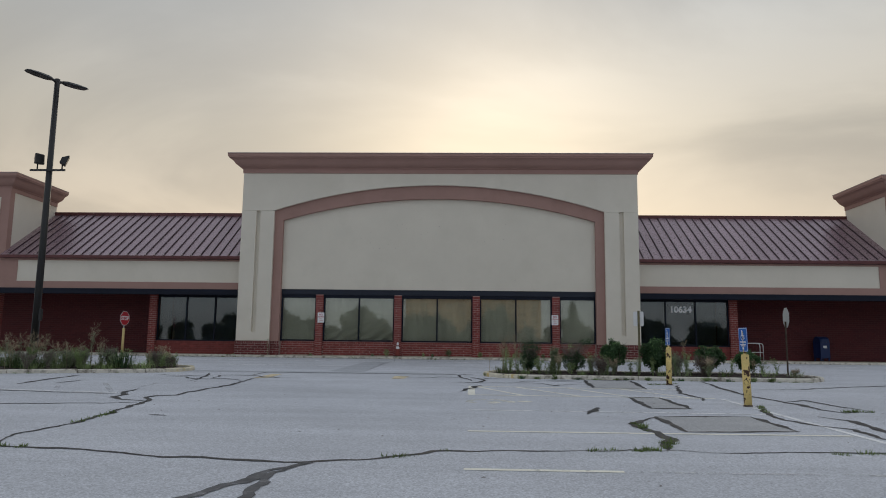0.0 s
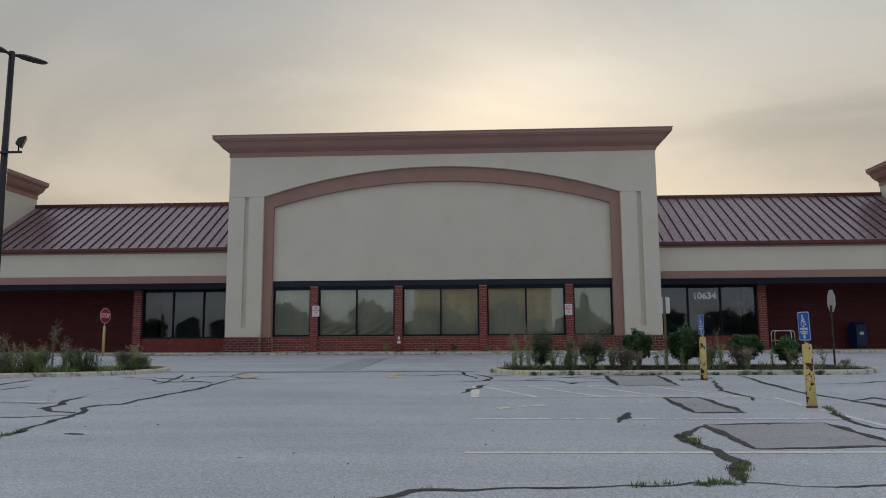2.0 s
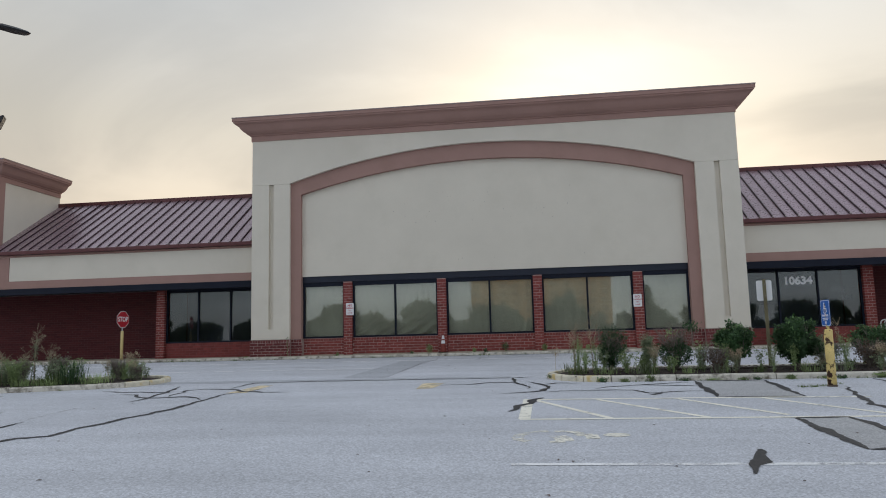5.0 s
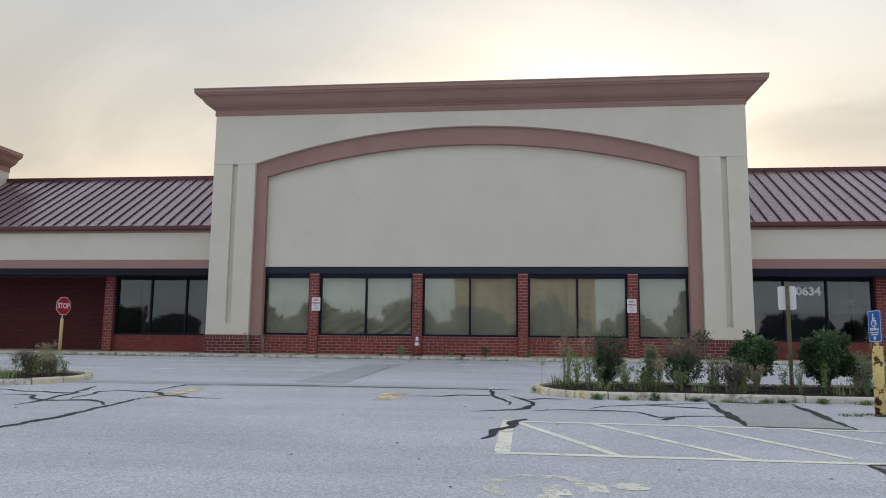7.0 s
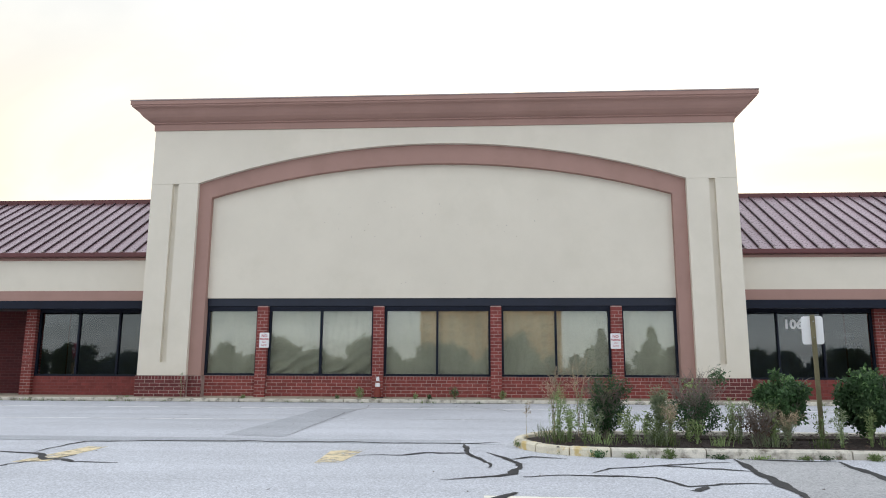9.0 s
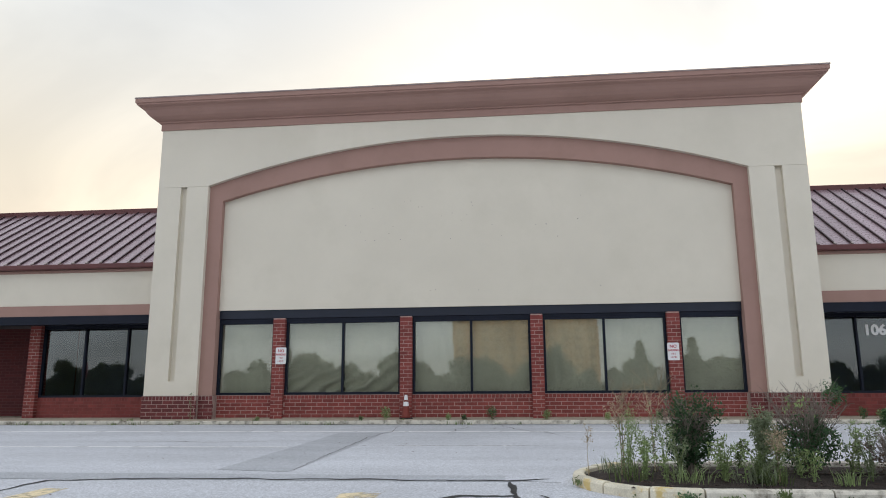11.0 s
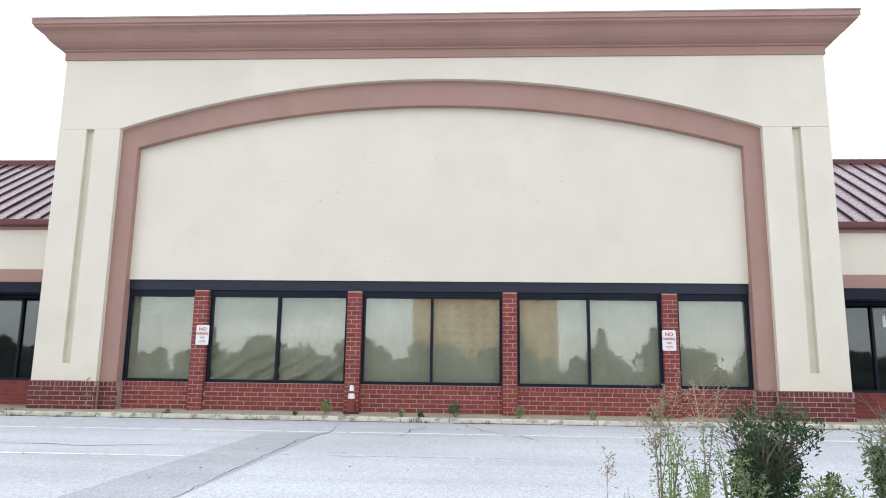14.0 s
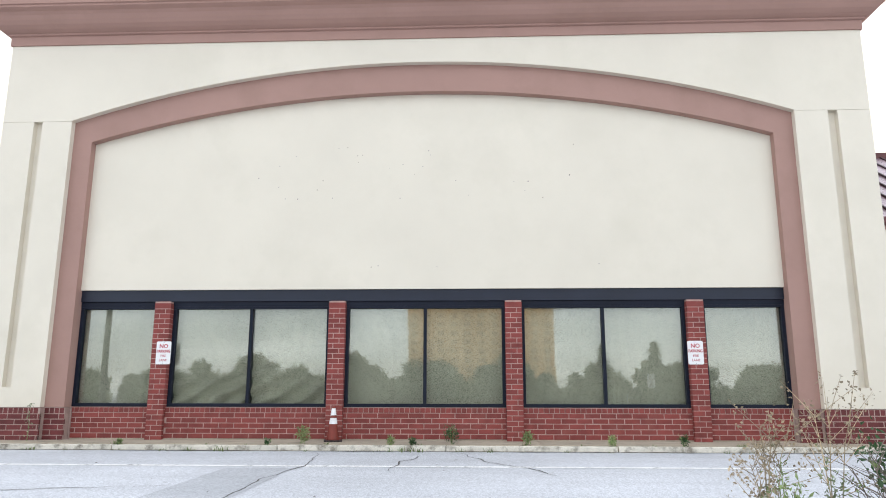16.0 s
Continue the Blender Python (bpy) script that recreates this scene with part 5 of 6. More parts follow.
# small weeds rooted at the foot of the island's kerb
rng_k = random.Random(77)
for i, x in enumerate((0.55, 1.0, 1.5, 1.9, 2.45, 3.1, 3.6, 4.2, 4.45, 5.05, 5.7, 6.0, 6.7, 6.95, 7.3, 8.0, 8.5)):
    y = 20.93 if x > 1.7 else 20.93 + 0.75 * (1.7 - x) ** 2
    h = rng_k.uniform(0.04, 0.12)
    tall_weed(x, y, h, 560 + i, rng_k.randint(4, 8), 0.16, (LEAF_WEED, GRASS, LEAF_DARK)[i % 3], False, "small leafy weed at the foot of a kerb", 5.0, None, 0.05, ground_z(y) - 0.005)
# taller leafy weeds between the shrubs
for i, (x, y, h, leaf) in enumerate(((1.22, 21.85, 0.62, LEAF_WEED), (1.62, 21.9, 0.55, LEAF_GREY), (2.05, 21.7, 0.4, LEAF_WEED), (2.62, 21.65, 0.55, LEAF_WEED), (2.4, 21.6, 0.36, LEAF_WEED), (3.62, 21.75, 0.62, LEAF_GREY), (4.05, 21.55, 0.62, LEAF_WEED), (4.2, 21.5, 0.45, LEAF_GREY), (4.95, 21.55, 0.5, LEAF_GREY), (6.0, 21.5, 0.75, LEAF_GREY), (6.35, 21.6, 0.7, LEAF_WEED), (7.0, 21.5, 0.5, LEAF_GREY), (8.1, 21.6, 0.55, LEAF_WEED))):
    tall_weed(x, y, h, 600 + i, 8, 0.2, leaf, i % 4 == 3, "straggling leafy weed among island shrubs", 1.7, None, 0.042)

# overgrown island by the lamp post
rng_w = random.Random(8)
cl, sl = math.cos(radians(17)), math.sin(radians(17))
for i in range(120):
    u, v = rng_w.uniform(-5.4, 5.6), rng_w.uniform(-1.05, 1.0)
    if u > 4.9 and abs(v) > 0.6:
        v *= 0.4
    low = 0.55 if u > 4.0 else 0.85
    x, y = -14.68 + u * cl - v * sl, 21.14 + u * sl + v * cl
    kind = (0, 1, 2, 1, 3, 2, 1, 4)[i % 8]
    if kind == 0:
        grass_clump(x, y, rng_w.uniform(0.5, 0.9), low * rng_w.uniform(0.4, 0.7), 200 + i, "tall tussock of green grass in the island", GRASS, 150, bend=0.8)
    elif kind == 4:
        twiggy_bush(x, y, low * rng_w.uniform(0.4, 0.7), low * rng_w.uniform(0.4, 0.7), 200 + i, "straggling grey twiggy weed bush", 260, LEAF_GREY, 0.9)
    elif kind == 1:
        tall_weed(x, y, low * rng_w.uniform(0.4, 0.8), 200 + i, 7, 0.34, LEAF_WEED if i % 3 else LEAF_GREY, leafy=1.6)
    elif kind == 2:
        tall_weed(x, y, low * rng_w.uniform(0.85, 1.3), 200 + i, 3, 0.2, LEAF_GREY, True)
    else:
        grass_clump(x, y, rng_w.uniform(0.5, 0.9), rng_w.uniform(0.2, 0.35), 200 + i, GREY_GRASS, LEAF_WEED, 110, bend=0.9)
twiggy_bush(-9.75, 22.4, 0.6, 0.5, 71, "bare twiggy grey shrub among weeds", 160, LEAF_GREY)
grass_clump(-10.6, 21.8, 0.8, 0.75, 72, "dark upright tussock of strap leaves", LEAF_BOX, 200, bend=0.5)
grass_clump(-13.3, 21.2, 0.7, 0.6, 73, "dark upright tussock of strap leaves", LEAF_BOX, 160, bend=0.5)
tall_weed(-11.6, 21.9, 1.35, 74, 3, 0.12, LEAF_GREY, True)
tall_weed(-9.25, 22.5, 0.5, 75, 5, 0.2, LEAF_WEED, leafy=0.9, leaf_size=0.04)


def weeds_along(name, spots, label, seed):
    """Small weeds rooted in joints: one sheet of stuff."""
    rng = np.random.default_rng(seed)
    vs, fs = [], []
    for x, y, z, w, h, n in spots:
        v, f = blades(rng, n, w, h, 0.9, 0.005 + 0.02 * h)
        n0 = len(vs)
        vs += [(x + a, y + b, z + c) for a, b, c in v]
        fs += [tuple(n0 + i for i in q) for q in f]
    me = bpy.data.meshes.new(name)
    me.from_pydata(vs, [], fs)
    me.materials.append(GRASS)
    return tagged(new(name, me), label, "weeds", kind="stuff")


rw = random.Random(21)
spots = []
for i in range(120):
    x = rw.uniform(-18, 14)
    tall = rw.random() ** 2
    spots.append((x, 31.27, ground_z(31.2), rw.uniform(0.06, 0.2) + 0.2 * tall, 0.03 + 0.14 * tall, rw.randint(8, 26)))
for i in range(26):
    x = rw.uniform(-11, 8.5)
    spots.append((x, 31.47, WALK_TOP, rw.uniform(0.05, 0.2), rw.uniform(0.04, 0.12), rw.randint(6, 14)))
weeds_along("kerb_weeds", spots, "small weeds rooted along the kerb joint", 5)
spots = []
for a, b, k in (((1.3, 8.58), (2.3, 8.72), 16), ((2.3, 8.72), (2.6, 9.6), 16), ((2.5, 10.4), (2.5, 11.2), 12), ((-0.85, 7.92), (-0.2, 8.4), 7), ((4.2, 8.66), (6.5, 8.95), 26), ((-5.6, 8.25), (-5.0, 8.15), 12), ((-5.6, 10.2), (-5.75, 11.8), 10), ((5.5, 14.2), (5.2, 13.0), 16), ((6.5, 13.3), (7.2, 13.45), 9), ((4.8, 19.4), (5.6, 19.9), 12)):
    for i in range(k):
        f = rw.random()
        x, y = a[0] + (b[0] - a[0]) * f + rw.uniform(-0.04, 0.04), a[1] + (b[1] - a[1]) * f + rw.uniform(-0.04, 0.04)
        spots.append((x, y, ground_z(y), rw.uniform(0.08, 0.2), rw.uniform(0.035, 0.10), rw.randint(14, 30)))
for i in range(46):
    x = rw.uniform(0.7, 10.0)
    spots.append((x, 20.95 if x > 1.7 else 20.93 + 0.75 * (1.7 - x) ** 2, ground_z(20.95), rw.uniform(0.06, 0.25), rw.uniform(0.03, 0.1), rw.randint(6, 18)))
for i in range(30):
    u = rw.uniform(-5.5, 5.0)
    x, y = -14.68 + u * cl + 1.33 * sl, 21.14 + u * sl - 1.33 * cl
    spots.append((x, y, ground_z(y), rw.uniform(0.06, 0.25), rw.uniform(0.03, 0.1), rw.randint(6, 18)))
weeds_along("crack_weeds", spots, "grass and weeds growing in cracks and kerb edges", 6)


def kerb_plant(x, h, seed, y=31.42):
    rng = np.random.default_rng(seed)
    b = thing("weed", "bushy green weed growing from the pavement joint", "weed", pose(x, y, WALK_TOP - 0.01), "weeds along the pavement")
    bm, tips = twigs(rng, 7, h * 0.8, h, 0.004)
    tagged(part("stalk_tuft", bm, LEAF_WEED, b), kind="stuff")
    pts = shrub_cloud(rng, int(260 * h / 0.35), h * 0.75, h, 0.05, 0.1)
    tagged(mesh_part("foliage", leaves_mesh("foliage", pts, 0.05, LEAF_WEED if seed % 2 else LEAF_BOX, seed, 0.0, 0.4), b), kind="stuff")


for i, (x, h) in enumerate(((-3.62, 0.34), (-0.92, 0.36), (0.45, 0.26), (3.15, 0.22), (-2.0, 0.18), (-1.6, 0.15), (1.9, 0.2), (7.9, 0.3), (8.3, 0.25), (-4.2, 0.12), (-6.9, 0.12))):
    kerb_plant(x, h, 301 + i, 31.36 if h < 0.25 else 31.6)
tall_weed(-8.95, 31.9, 0.75, 320, 1, 0.06, LEAF_GREY)


def litter():
    """Dry leaf bits and grit scattered over the asphalt."""
    rng = np.random.default_rng(77)
    vs, fs = [], []
    for k in range(170):
        x, y = rng.uniform(-9, 8), rng.uniform(4, 31)
        z, a, s = ground_z(y) + 0.004, rng.uniform(0, 6.28), rng.uniform(0.008, 0.03)
        dx, dy = math.cos(a) * s, math.sin(a) * s
        n0 = len(vs)
        vs += [(x - dx, y - dy, z), (x + dy * 0.5, y - dx * 0.5, z + 0.006), (x + dx, y + dy, z + 0.002), (x - dy * 0.5, y + dx * 0.5, z + 0.008)]
        fs.append((n0, n0 + 1, n0 + 2, n0 + 3))
    me = bpy.data.meshes.new("leaf_litter")
    me.from_pydata(vs, [], fs)
    me.materials.append(LEAF_BROWN)
    tagged(new("leaf_litter", me), "dry leaf bits scattered on the asphalt", "leaf litter", kind="stuff")


litter()


# ---- lamp post ----
def lamp_post(x, y):
    zb = ground_z(y) + 0.1
    lp = thing("lamp_post", "tall dark bronze car park lamp post with twin heads and floodlights", "lamp post", pose(x, y, zb) @ Matrix.Scale(1.023, 4))
    part("base_plate", box(bmnew(), -0.2, 0.2, -0.2, 0.2, -0.02, 0.05, 0.01), BRONZE, lp)
    part("pole", tube(bmnew(), [(0, 0, 0.0), (0, 0, 4.5), (0, 0, 9.10)], [0.115, 0.098, 0.080], 12), BRONZE, lp)
    part("handhole_cover", box(bmnew(), 0.09, 0.16, -0.06, 0.06, 1.38, 1.74, 0.008), BRONZE, lp)
    for s in (-1, 1):
        arm = part("lamp_arm", tube(bmnew(), [(0, 0, 8.98), (s * 0.12, 0, 9.03), (s * 0.26, 0, 9.06)], [0.05, 0.045, 0.04], 8), BRONZE, lp, "", pose(0, 0, 0, 0, 0, 60))
        bm = bmnew()
        prof = [(0.16, 0.06, 0.030, 0.05), (0.30, 0.14, 0.05, 0.06), (0.62, 0.17, 0.045, 0.055), (0.86, 0.15, 0.03, 0.035), (0.93, 0.10, 0.012, 0.015)]
        rings = []
        for d, hw, up, dn in prof:
            z = 9.05 + 0.03 * d
            rings.append([bm.verts.new((s * d, yy, zz)) for yy, zz in ((-hw, z - dn * 0.3), (-hw * 0.6, z + up), (hw * 0.6, z + up), (hw, z - dn * 0.3), (hw * 0.8, z - dn), (-hw * 0.8, z - dn))])
        for a, b in zip(rings, rings[1:]):
            for k in range(6):
                bm.faces.new((a[k], a[(k + 1) % 6], b[(k + 1) % 6], b[k]))
        bm.faces.new(rings[0])
        bm.faces.new(rings[-1])
        bmesh.ops.recalc_face_normals(bm, faces=bm.faces)
        head = part("lamp_head", bm, BRONZE, lp, "", pose(0, 0, 0, 0, 0, 60) @ Matrix.Diagonal((1.08, 1.0, 1, 1)))
        for k in range(3):
            part("lens", box(bmnew(), min(s * (0.34 + 0.17 * k), s * (0.48 + 0.17 * k)), max(s * (0.34 + 0.17 * k), s * (0.48 + 0.17 * k)), -0.11, 0.11, 9.015 + 0.017 * k, 9.035 + 0.017 * k), SIGN_GREY, head)
        part("fixing_bracket", tube(bmnew(), [(s * 0.40, 0, 6.10), (s * 0.40, 0, 6.32)], 0.022, 8), BRONZE, lp)
        bm = bmnew()
        r0 = [bm.verts.new((s * 0.40 + a * 0.09, 0.06, 6.40 + b * 0.09)) for a, b in ((-1, -1), (1, -1), (1, 1), (-1, 1))]
        r1 = [bm.verts.new((s * 0.40 + a * 0.15, -0.10, 6.45 + b * 0.17)) for a, b in ((-1, -1), (1, -1), (1, 1), (-1, 1))]
        r2 = [bm.verts.new((s * 0.40 + a * 0.14, -0.13, 6.45 + b * 0.16)) for a, b in ((-1, -1), (1, -1), (1, 1), (-1, 1))]
        for a, b in ((r0, r1), (r1, r2)):
            for k in range(4):
                bm.faces.new((a[k], a[(k + 1) % 4], b[(k + 1) % 4], b[k]))
        bm.faces.new(r0)
        bm.faces.new(r2)
        bmesh.ops.recalc_face_normals(bm, faces=bm.faces)
        bmesh.ops.bevel(bm, geom=bm.edges[:], offset=0.012, segments=1, affect="EDGES")
        bmesh.ops.rotate(bm, verts=bm.verts, cent=(s * 0.40, 0, 6.4), matrix=Matrix.Rotation(radians(118 if s > 0 else 62), 3, "Z") @ Matrix.Rotation(radians(20 if s > 0 else -5), 3, "X"))
        part("floodlight", bm, BRONZE, lp)
    part("crossbar", box(bmnew(), -0.56, 0.56, -0.13, -0.07, 6.05, 6.11, 0.006), BRONZE, lp)


lamp_post(-13.6, 22.2)


# ---- posts and signs ----
def sign_plate(bm, w, h, y0, y1, r=0.03):
    loop = []
    for cx, cz, a0 in ((w / 2 - r, h / 2 - r, 0), (-w / 2 + r, h / 2 - r, 90), (-w / 2 + r, -h / 2 + r, 180), (w / 2 - r, -h / 2 + r, 270)):
        loop += [(cx + r * math.cos(radians(a0 + 30 * i)), cz + r * math.sin(radians(a0 + 30 * i))) for i in range(4)]
    return prism(bm, loop, y0, y1)


def accessible_post(x, y, turn, lean, label):
    """A yellow pipe bollard with a blue accessible parking sign; the sign faces local -y."""
    zb = ground_z(y)
    p = thing("accessible_parking_post", label, "sign post", pose(x, y, zb - 0.02, lean[0], lean[1], 0), "accessible parking posts")
    part("bollard", tube(bmnew(), [(0, 0, 0), (0, 0, 0.5), (0, 0, 0.98), (0, 0, 1.0)], [0.074, 0.072, 0.071, 0.060], 18), RUSTY_YELLOW, p, "peeling yellow pipe with rust patches")
    part("collar", tube(bmnew(), [(0, 0, -0.01), (0, 0, 0.05)], [0.095, 0.080], 18), BARK, p, "rusted foot")
    part("sign_stem", box(bmnew(), -0.025, 0.025, -0.012, 0.012, 0.98, 1.44, 0.003), RUSTY_YELLOW, p)
    m = pose(0, 0, 1.28, 0, 0, turn)
    plate = part("sign_plate", sign_plate(bmnew(), 0.305, 0.457, -0.020, -0.017), SIGN_BLUE, p, "blue sign plate with white symbol", m)
    bm = bmnew()
    sign_plate(bm, 0.29, 0.442, -0.0215, -0.0205)
    part("border", bm, SIGN_WHITE, plate)
    part("field", sign_plate(bmnew(), 0.272, 0.424, -0.0235, -0.0218), SIGN_BLUE, plate)
    # wheelchair figure: head, back, seat, leg, wheel
    bm = bmnew()
    tube(bm, [(-0.02, -0.0275, 0.165), (-0.02, -0.024, 0.165)], 0.017, 12)
    box(bm, -0.032, -0.014, -0.0275, -0.024, 0.07, 0.145)
    box(bm, -0.014, 0.035, -0.0275, -0.024, 0.07, 0.085)
    box(bm, 0.035, 0.05, -0.0275, -0.024, 0.02, 0.085)
    box(bm, 0.05, 0.07, -0.0275, -0.024, 0.02, 0.034)
    box(bm, -0.014, 0.03, -0.0275, -0.024, 0.105, 0.117)
    for k in range(16):
        a0, a1 = radians(110 + 15 * k), radians(110 + 15 * (k + 1))
        vs = [bm.verts.new((-0.005 + r * math.cos(a), -0.0275, 0.045 + r * math.sin(a))) for r, a in ((0.045, a0), (0.058, a0), (0.058, a1), (0.045, a1))]
        bm.faces.new(vs)
    part("symbol", bm, SIGN_WHITE, plate)
    letter_part("lettering", "PARKING", 0.052, SIGN_WHITE, plate, pose(0, -0.025, -0.045), wide=0.95, weight=0.001)
    bm = bmnew()
    for z, w in ((-0.09, 0.19), (-0.118, 0.15)):
        box(bm, -w / 2, w / 2, -0.0275, -0.024, z - 0.008, z + 0.008)
    sign_plate(bm, 0.05, 0.04, -0.0275, -0.024, 0.008)
    for v in bm.verts[-32:]:
        v.co.z -= 0.165
    part("small_print", bm, SIGN_WHITE, plate)


ACC = "peeling yellow pipe post with a blue accessible parking sign"
accessible_post(5.29, 14.15, -80, (0.5, -1.2), ACC)
accessible_post(5.25, 19.45, -83, (0, 0.5), ACC)


def octagon(w):
    r = w / 2 / math.cos(math.pi / 8)
    return [(r * math.cos(math.pi / 8 + k * math.pi / 4), r * math.sin(math.pi / 8 + k * math.pi / 4)) for k in range(8)]


def stop_sign(x, y, zb, post_h, face_z, turn, yellow, label):
    s = thing("stop_sign", label, "stop sign", pose(x, y, zb), "stop signs")
    if yellow:
        part("post", tube(bmnew(), [(0, 0, 0), (0, 0, post_h - 0.02), (0, 0, post_h)], [0.054, 0.054, 0.042], 16), YELLOW, s, "yellow painted pipe post")
        part("stem", box(bmnew(), -0.02, 0.02, -0.012, 0.012, post_h - 0.02, face_z + 0.1, 0.003), STEEL, s)
    else:
        bm = bmnew()
        box(bm, -0.025, 0.025, -0.012, 0.0, 0, face_z - 0.12, 0.002)
        box(bm, -0.035, -0.025, -0.012, 0.02, 0, face_z - 0.12)
        box(bm, 0.025, 0.035, -0.012, 0.02, 0, face_z - 0.12)
        part("post", bm, BARK, s, "rusty brown channel post", pose(0, 0, 0, 0, 0, turn))
    m = pose(0, 0, face_z, 0, 0, turn)
    plate = part("sign_plate", prism(bmnew(), octagon(0.61), -0.020, -0.017), SIGN_GREY, s, "bare grey metal back", m)
    part("border", prism(bmnew(), octagon(0.608), -0.0225, -0.0205), SIGN_WHITE, plate)
    part("field", prism(bmnew(), octagon(0.575), -0.0250, -0.0230), SIGN_RED, plate, "red sign face")
    letter_part("lettering", "STOP", 0.26, SIGN_WHITE, plate, pose(0, -0.0268, 0), wide=0.80, weight=0.006)


stop_sign(-15.42, 31.75, WALK_TOP - 0.01, 1.12, 1.55, 78, True, "red stop sign on a yellow pipe post")
stop_sign(9.8, 22.85, soil_z(22.85) - 0.03, 0, 1.76, 83, False, "stop sign seen from its bare back on a rusty post")


def sign_from_behind(x, y):
    zb = soil_z(y) - 0.03
    s = thing("road_sign", "white sign seen from its back on a weathered post", "sign", pose(x, y, zb))
    bm = bmnew()
    box(bm, -0.032, 0.032, -0.05, -0.008, 0, 1.93, 0.003)
    part("post", bm, POST_WOOD, s, "weathered wooden post")
    part("sign_plate", sign_plate(bmnew(), 0.32, 0.457, 0, 0.003, 0.04), SIGN_WHITE, s, "", pose(0, 0.0, 1.68, 0, 0, -24))
    part("bolt", tube(bmnew(), [(0, -0.06, 1.82), (0, 0.0, 1.82)], 0.009, 8), STEEL, s)
    part("bolt", tube(bmnew(), [(0, -0.06, 1.56), (0, 0.0, 1.56)], 0.009, 8), STEEL, s)


sign_from_behind(5.31, 23.0)


def no_parking_sign(x, z):
    s = thing("no_parking_sign", "white no parking fire lane sign with red lettering on brick", "sign", pose(x, 32.595, z), "fire lane signs")
    part("sign_plate", sign_plate(bmnew(), 0.300, 0.457, -0.006, -0.003), SIGN_WHITE, s)
    for t, dz, size, wide in (("NO", 0.130, 0.112, 1.0), ("PARKING", 0.030, 0.080, 0.82), ("FIRE", -0.062, 0.062, 1.0), ("LANE", -0.148, 0.066, 1.0)):
        letter_part("lettering", t, size, RED_INK, s, pose(0, -0.0085, dz), wide=wide, weight=0.0018 if dz > 0 else 0.0)
    for dz in (0.205, -0.205):
        part("screw", tube(bmnew(), [(0, -0.012, dz), (0, -0.006, dz)], 0.008, 8), STEEL, s)


no_parking_sign(-6.76, 2.65)
no_parking_sign(3.815, 2.645)


# ---- lettering on the dark windows ----
def window_lettering(name, text, size, x, z, material, label, weight=0.0, wide=1.0, inset=0.062):
    me = letters(text, size, 0.002, weight, wide)
    me.materials.clear()
    me.materials.append(material)
    ob = new(name, me)
    ob.matrix_basis = pose(x, SHOP_Y + inset, z)
    return tagged(ob, label, "lettering")


window_lettering("street_number", "10634", 0.395, 9.94, 3.27, VINYL, "white street number 10634 on a dark window", 0.018, 1.04)
window_lettering("window_lettering", "OPEN", 0.28, 11.33, 2.90, PALE_GREY, "faded grey word OPEN on a dark window", 0.008, 0.72, 0.084)
window_lettering("window_lettering", "24 HOURS", 0.26, 11.36, 2.59, PALE_GREY, "faded grey words 24 HOURS on a dark window", 0.008, 0.76, 0.084)


# ---- traffic cone by the brick wall ----
def traffic_cone(x, y):
    c = thing("traffic_cone", "dull orange traffic cone with white reflective collars", "traffic cone", pose(x, y, WALK_TOP + 0.006, 0, 0, 12))
    part("base", box(bmnew(), -0.17, 0.17, -0.17, 0.17, 0, 0.035, 0.012), BLACK_RUBBER, c)
    r = lambda z: 0.125 - 0.098 * (z / 0.66)
    part("cone", tube(bmnew(), [(0, 0, 0.03), (0, 0, 0.06), (0, 0, 0.64), (0, 0, 0.66)], [0.135, r(0.06), r(0.64), 0.02], 24), ORANGE, c)
    for a, b in ((0.33, 0.44), (0.49, 0.62)):
        part("collar", tube(bmnew(), [(0, 0, a), (0, 0, b)], [r(a) + 0.003, r(b) + 0.003], 24, False), REFLECT, c, "dirty white reflective collar")


traffic_cone(-3.2, 32.25)


# ---- porch things beyond the piers ----
def bike_rack(x, y):
    b = thing("handrail", "white painted steel handrail in the porch", "handrail", pose(x, y, WALK_TOP))
    for dx in (0.0, 0.28):
        bm = bmnew()
        pts = [(dx, 0, 0), (dx, 0, 0.68)] + [(dx + 0.12 - 0.12 * math.cos(radians(a)), 0, 0.68 + 0.12 * math.sin(radians(a))) for a in (30, 60, 90)] + [(dx + 0.75, 0, 0.80), (dx + 0.83, 0, 0.76), (dx + 0.85, 0, 0.68), (dx + 0.85, 0, 0.0)]
        tube(bm, pts, 0.021, 8)
        tube(bm, [(dx, 0, 0.38), (dx + 0.85, 0, 0.38)], 0.016, 8)
        part("rail", bm, SIGN_WHITE, b, "", pose(0, dx * 1.2, 0))


bike_rack(12.75, 34.6)


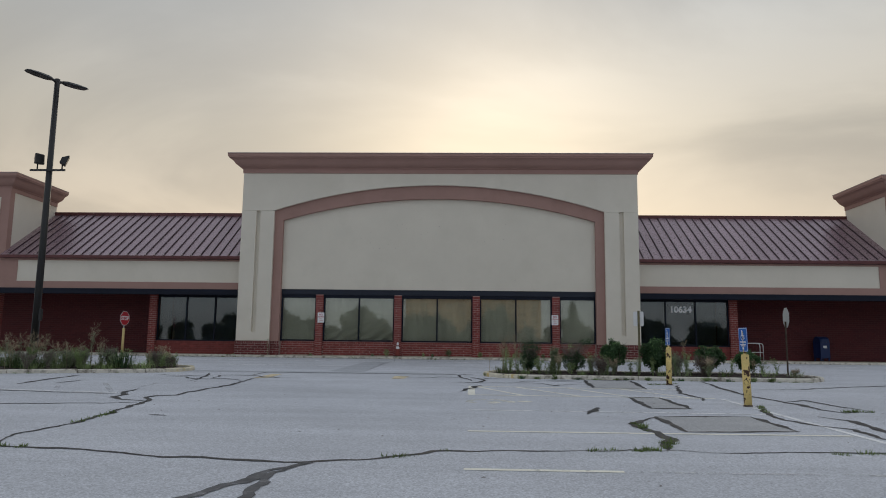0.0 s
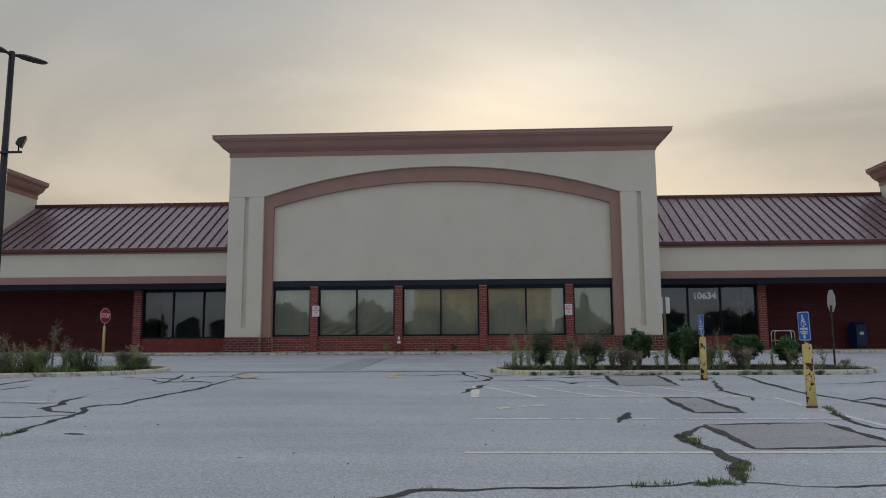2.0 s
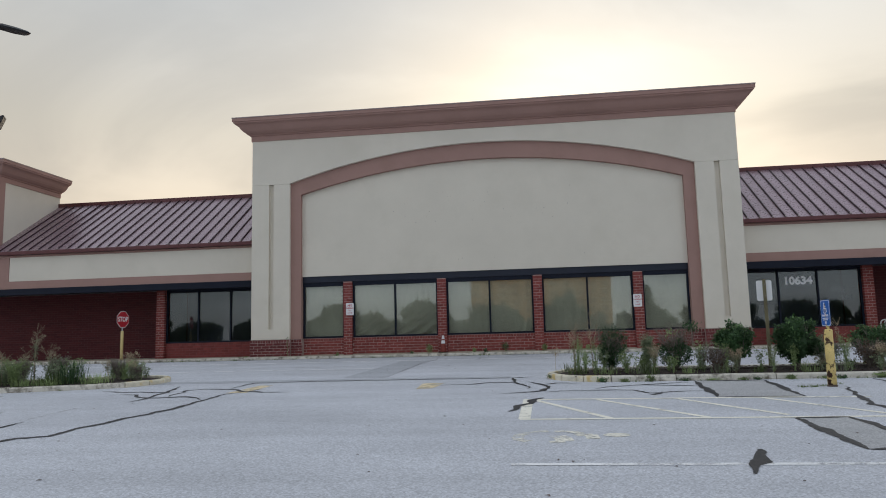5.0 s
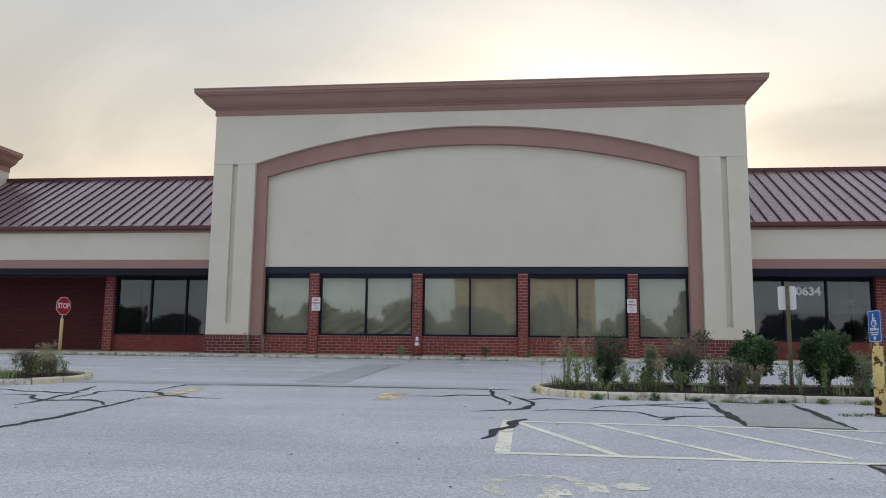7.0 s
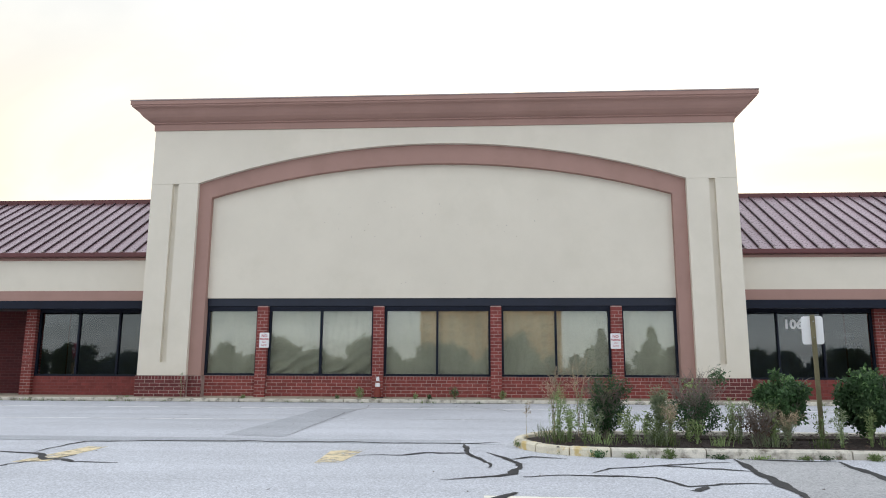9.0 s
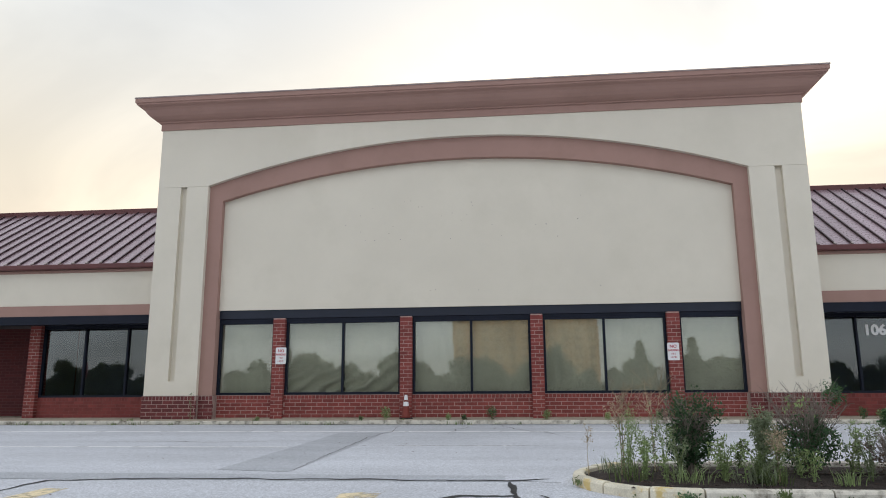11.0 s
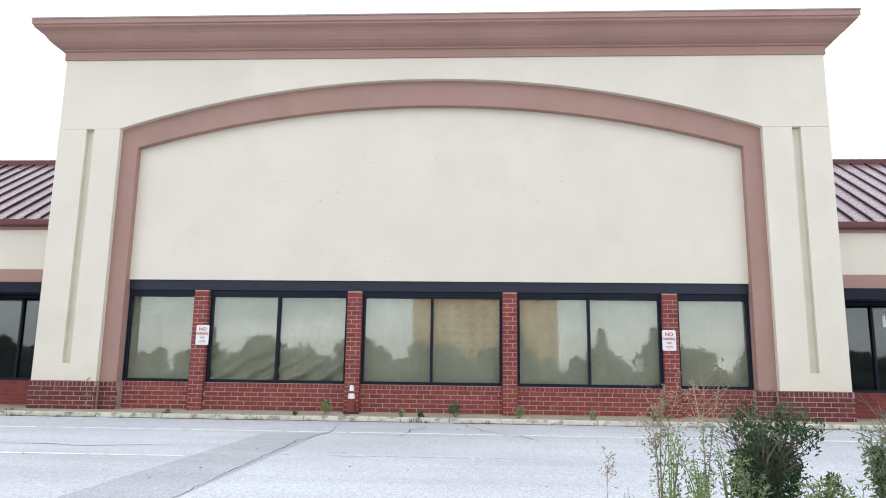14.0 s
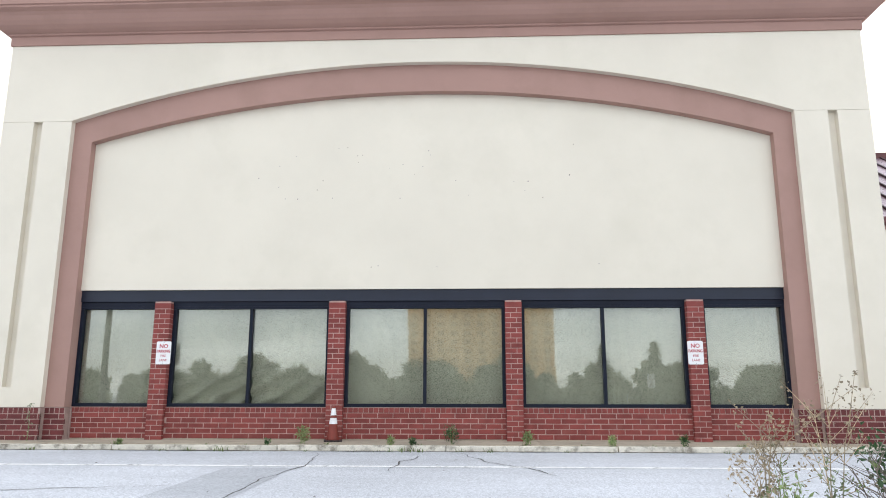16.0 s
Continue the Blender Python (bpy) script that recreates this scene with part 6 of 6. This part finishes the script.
def mailbox(x, y):
    b = thing("mailbox", "dark blue rounded-top street mailbox on short legs", "mailbox", pose(x, y, WALK_TOP, 0, 0, 12))
    bm = bmnew()
    loop = [(-0.26, 0.14), (0.26, 0.14), (0.26, 0.92)] + [(0.26 * math.cos(radians(a)), 0.92 + 0.26 * math.sin(radians(a))) for a in range(15, 180, 15)] + [(-0.26, 0.92)]
    prism(bm, loop, -0.25, 0.25)
    bmesh.ops.rotate(bm, verts=bm.verts, cent=(0, 0, 0), matrix=Matrix.Rotation(radians(90), 3, "Z"))
    part("body", bm, POST_BLUE, b)
    part("chute_door", box(bmnew(), -0.2, 0.2, -0.285, -0.24, 0.90, 1.06, 0.01), POST_BLUE, b)
    part("label_plate", box(bmnew(), -0.1, 0.1, -0.266, -0.258, 0.62, 0.74), SIGN_WHITE, b, "pale notice")
    for sx in (-0.22, 0.22):
        for sy in (-0.21, 0.21):
            part("leg", box(bmnew(), sx - 0.025, sx + 0.025, sy - 0.025, sy + 0.025, 0, 0.16), POST_BLUE, b)


mailbox(17.1, 36.0)


# ---- what stands across the road, seen in the glass ----
def tree(x, y, seed, w, h):
    rng = np.random.default_rng(seed)
    t = thing("tree", "broad green roadside tree in full leaf", "tree", pose(x, y, ground_z(y), 0, 0, seed * 37.0), "roadside trees")
    bm = tube(bmnew(), [(0, 0, -0.1), (0.05, 0, h * 0.2), (0.1, 0.05, h * 0.45), (0.0, 0.1, h * 0.75)], [h * 0.03, h * 0.024, h * 0.016, h * 0.006], 8)
    lobes = []
    for k in range(15):
        a, zz = rng.uniform(0, 6.28), rng.uniform(0.14, 0.9)
        rr = w / 2 * (1 - abs(zz - 0.5) * 0.9) * rng.uniform(0.35, 0.75)
        c = (rr * math.cos(a), rr * math.sin(a), zz * h)
        lobes.append((c, w * rng.uniform(0.16, 0.28)))
        tube(bm, [(0.05, 0, h * rng.uniform(0.22, 0.5)), (c[0] * 0.5, c[1] * 0.5, c[2] * 0.8), c], [h * 0.012, h * 0.008, h * 0.003], 5, False)
    part("trunk", bm, BARK, t)
    pts = []
    for c, r in lobes:
        for k in range(260):
            d = rng.normal(size=3)
            d /= np.linalg.norm(d)
            q = r * rng.uniform(0.5, 1.08)
            pts.append((c[0] + d[0] * q, c[1] + d[1] * q, max(0.8, c[2] + d[2] * q * 0.85)))
    mesh_part("crown", leaves_mesh("crown", pts, 0.75, LEAF_TREE, seed, 0.3, 0.75), t)
    return t


def conifer(x, y, seed, w, h):
    rng = np.random.default_rng(seed)
    t = thing("tree", "pointed dark green conifer across the road", "tree", pose(x, y, ground_z(y)), "roadside conifers")
    bm = tube(bmnew(), [(0, 0, -0.1), (0.03, 0, h * 0.5), (0, 0, h)], [h * 0.02, h * 0.012, h * 0.002], 7)
    pts = []
    for k in range(120):
        f = rng.uniform(0.06, 0.98)
        a, r = rng.uniform(0, 6.28), w / 2 * (1 - f) ** 0.8 * rng.uniform(0.6, 1.1) + 0.1
        tip = (r * math.cos(a), r * math.sin(a), f * h - 0.12 * r)
        tube(bm, [(0, 0, f * h), (tip[0] * 0.5, tip[1] * 0.5, f * h + 0.03 * r), tip], [0.05, 0.035, 0.01], 4, False)
        for q in range(26):
            u = rng.uniform(0.15, 1.05)
            pts.append((tip[0] * u + rng.normal() * 0.16, tip[1] * u + rng.normal() * 0.16, f * h - 0.12 * r * u + rng.normal() * 0.12))
    part("trunk", bm, BARK, t)
    mesh_part("crown", leaves_mesh("crown", pts, 0.5, LEAF_TREE, seed, 0.5, 0.4), t)


conifer(25.7, -60.0, 61, 6.0, 9.9)
conifer(17.9, -60.5, 62, 5.5, 9.4)
conifer(5.4, -60.0, 63, 5.0, 9.0)
rt = random.Random(12)
kinds = [tree(-34.0 + 13 * k, -62.0 - 3 * (k % 2), 400 + k, (9.0, 7.5, 10.5, 6.0)[k], (7.6, 8.4, 7.2, 8.2)[k]) for k in range(4)]
x = -95.0
while x < 95:
    if min(abs(x + 34 - 13 * k) for k in range(4)) > 3:
        copy_thing(kinds[rt.randrange(4)], pose(x, -66 + rt.uniform(-6, 6), 0, 0, 0, rt.uniform(0, 360)) @ Matrix.Scale(rt.uniform(0.55, 0.88), 4))
    x += rt.uniform(3.0, 5.2)
x = -110.0
while x < 110:
    copy_thing(kinds[rt.randrange(4)], pose(x, -88 + rt.uniform(-6, 6), 0, 0, 0, rt.uniform(0, 360)) @ Matrix.Scale(rt.uniform(0.7, 1.08), 4))
    x += rt.uniform(7.0, 12.0)


x = -80.0
while x < 80:
    copy_thing(kinds[rt.randrange(4)], pose(x, -58 + rt.uniform(-2, 2), 0, 0, 0, rt.uniform(0, 360)) @ Matrix.Scale(rt.uniform(0.30, 0.52), 4))
    x += rt.uniform(2.2, 3.6)


def apartment_tower(x0, x1, y, h):
    b = thing("apartment_building", "tall tan apartment block with rows of windows", "building", pose(0, y, 0))
    part("wall", box(bmnew(), x0, x1, -18, 0, 0, h), TAN_WALL, b)
    part("roof", box(bmnew(), x0 - 0.4, x1 + 0.4, -18.4, 0.4, h, h + 1.0), CAP, b)
    wb = box(bmnew(), -1.1, 1.1, -0.05, 0.06, -0.75, 0.75)
    me = bpy.data.meshes.new("window")
    wb.to_mesh(me)
    wb.free()
    me.materials.append(TOWER_GLASS)
    sl = box(bmnew(), -1.3, 1.3, 0.0, 0.5, -1.05, -0.85)
    ms = bpy.data.meshes.new("balcony")
    sl.to_mesh(ms)
    sl.free()
    ms.materials.append(TAN_WALL)
    nx = int((x1 - x0) / 4.2)
    for f in range(int(h / 3.0)):
        for k in range(nx):
            x = x0 + (k + 0.5) * (x1 - x0) / nx
            shared("window", me, b, pose(x, 0, 2.2 + f * 3.0))
            if k % 3 == 1:
                shared("balcony", ms, b, pose(x, 0.02, 2.2 + f * 3.0))


apartment_tower(-24.0, 26.0, -200.0, 46.0)
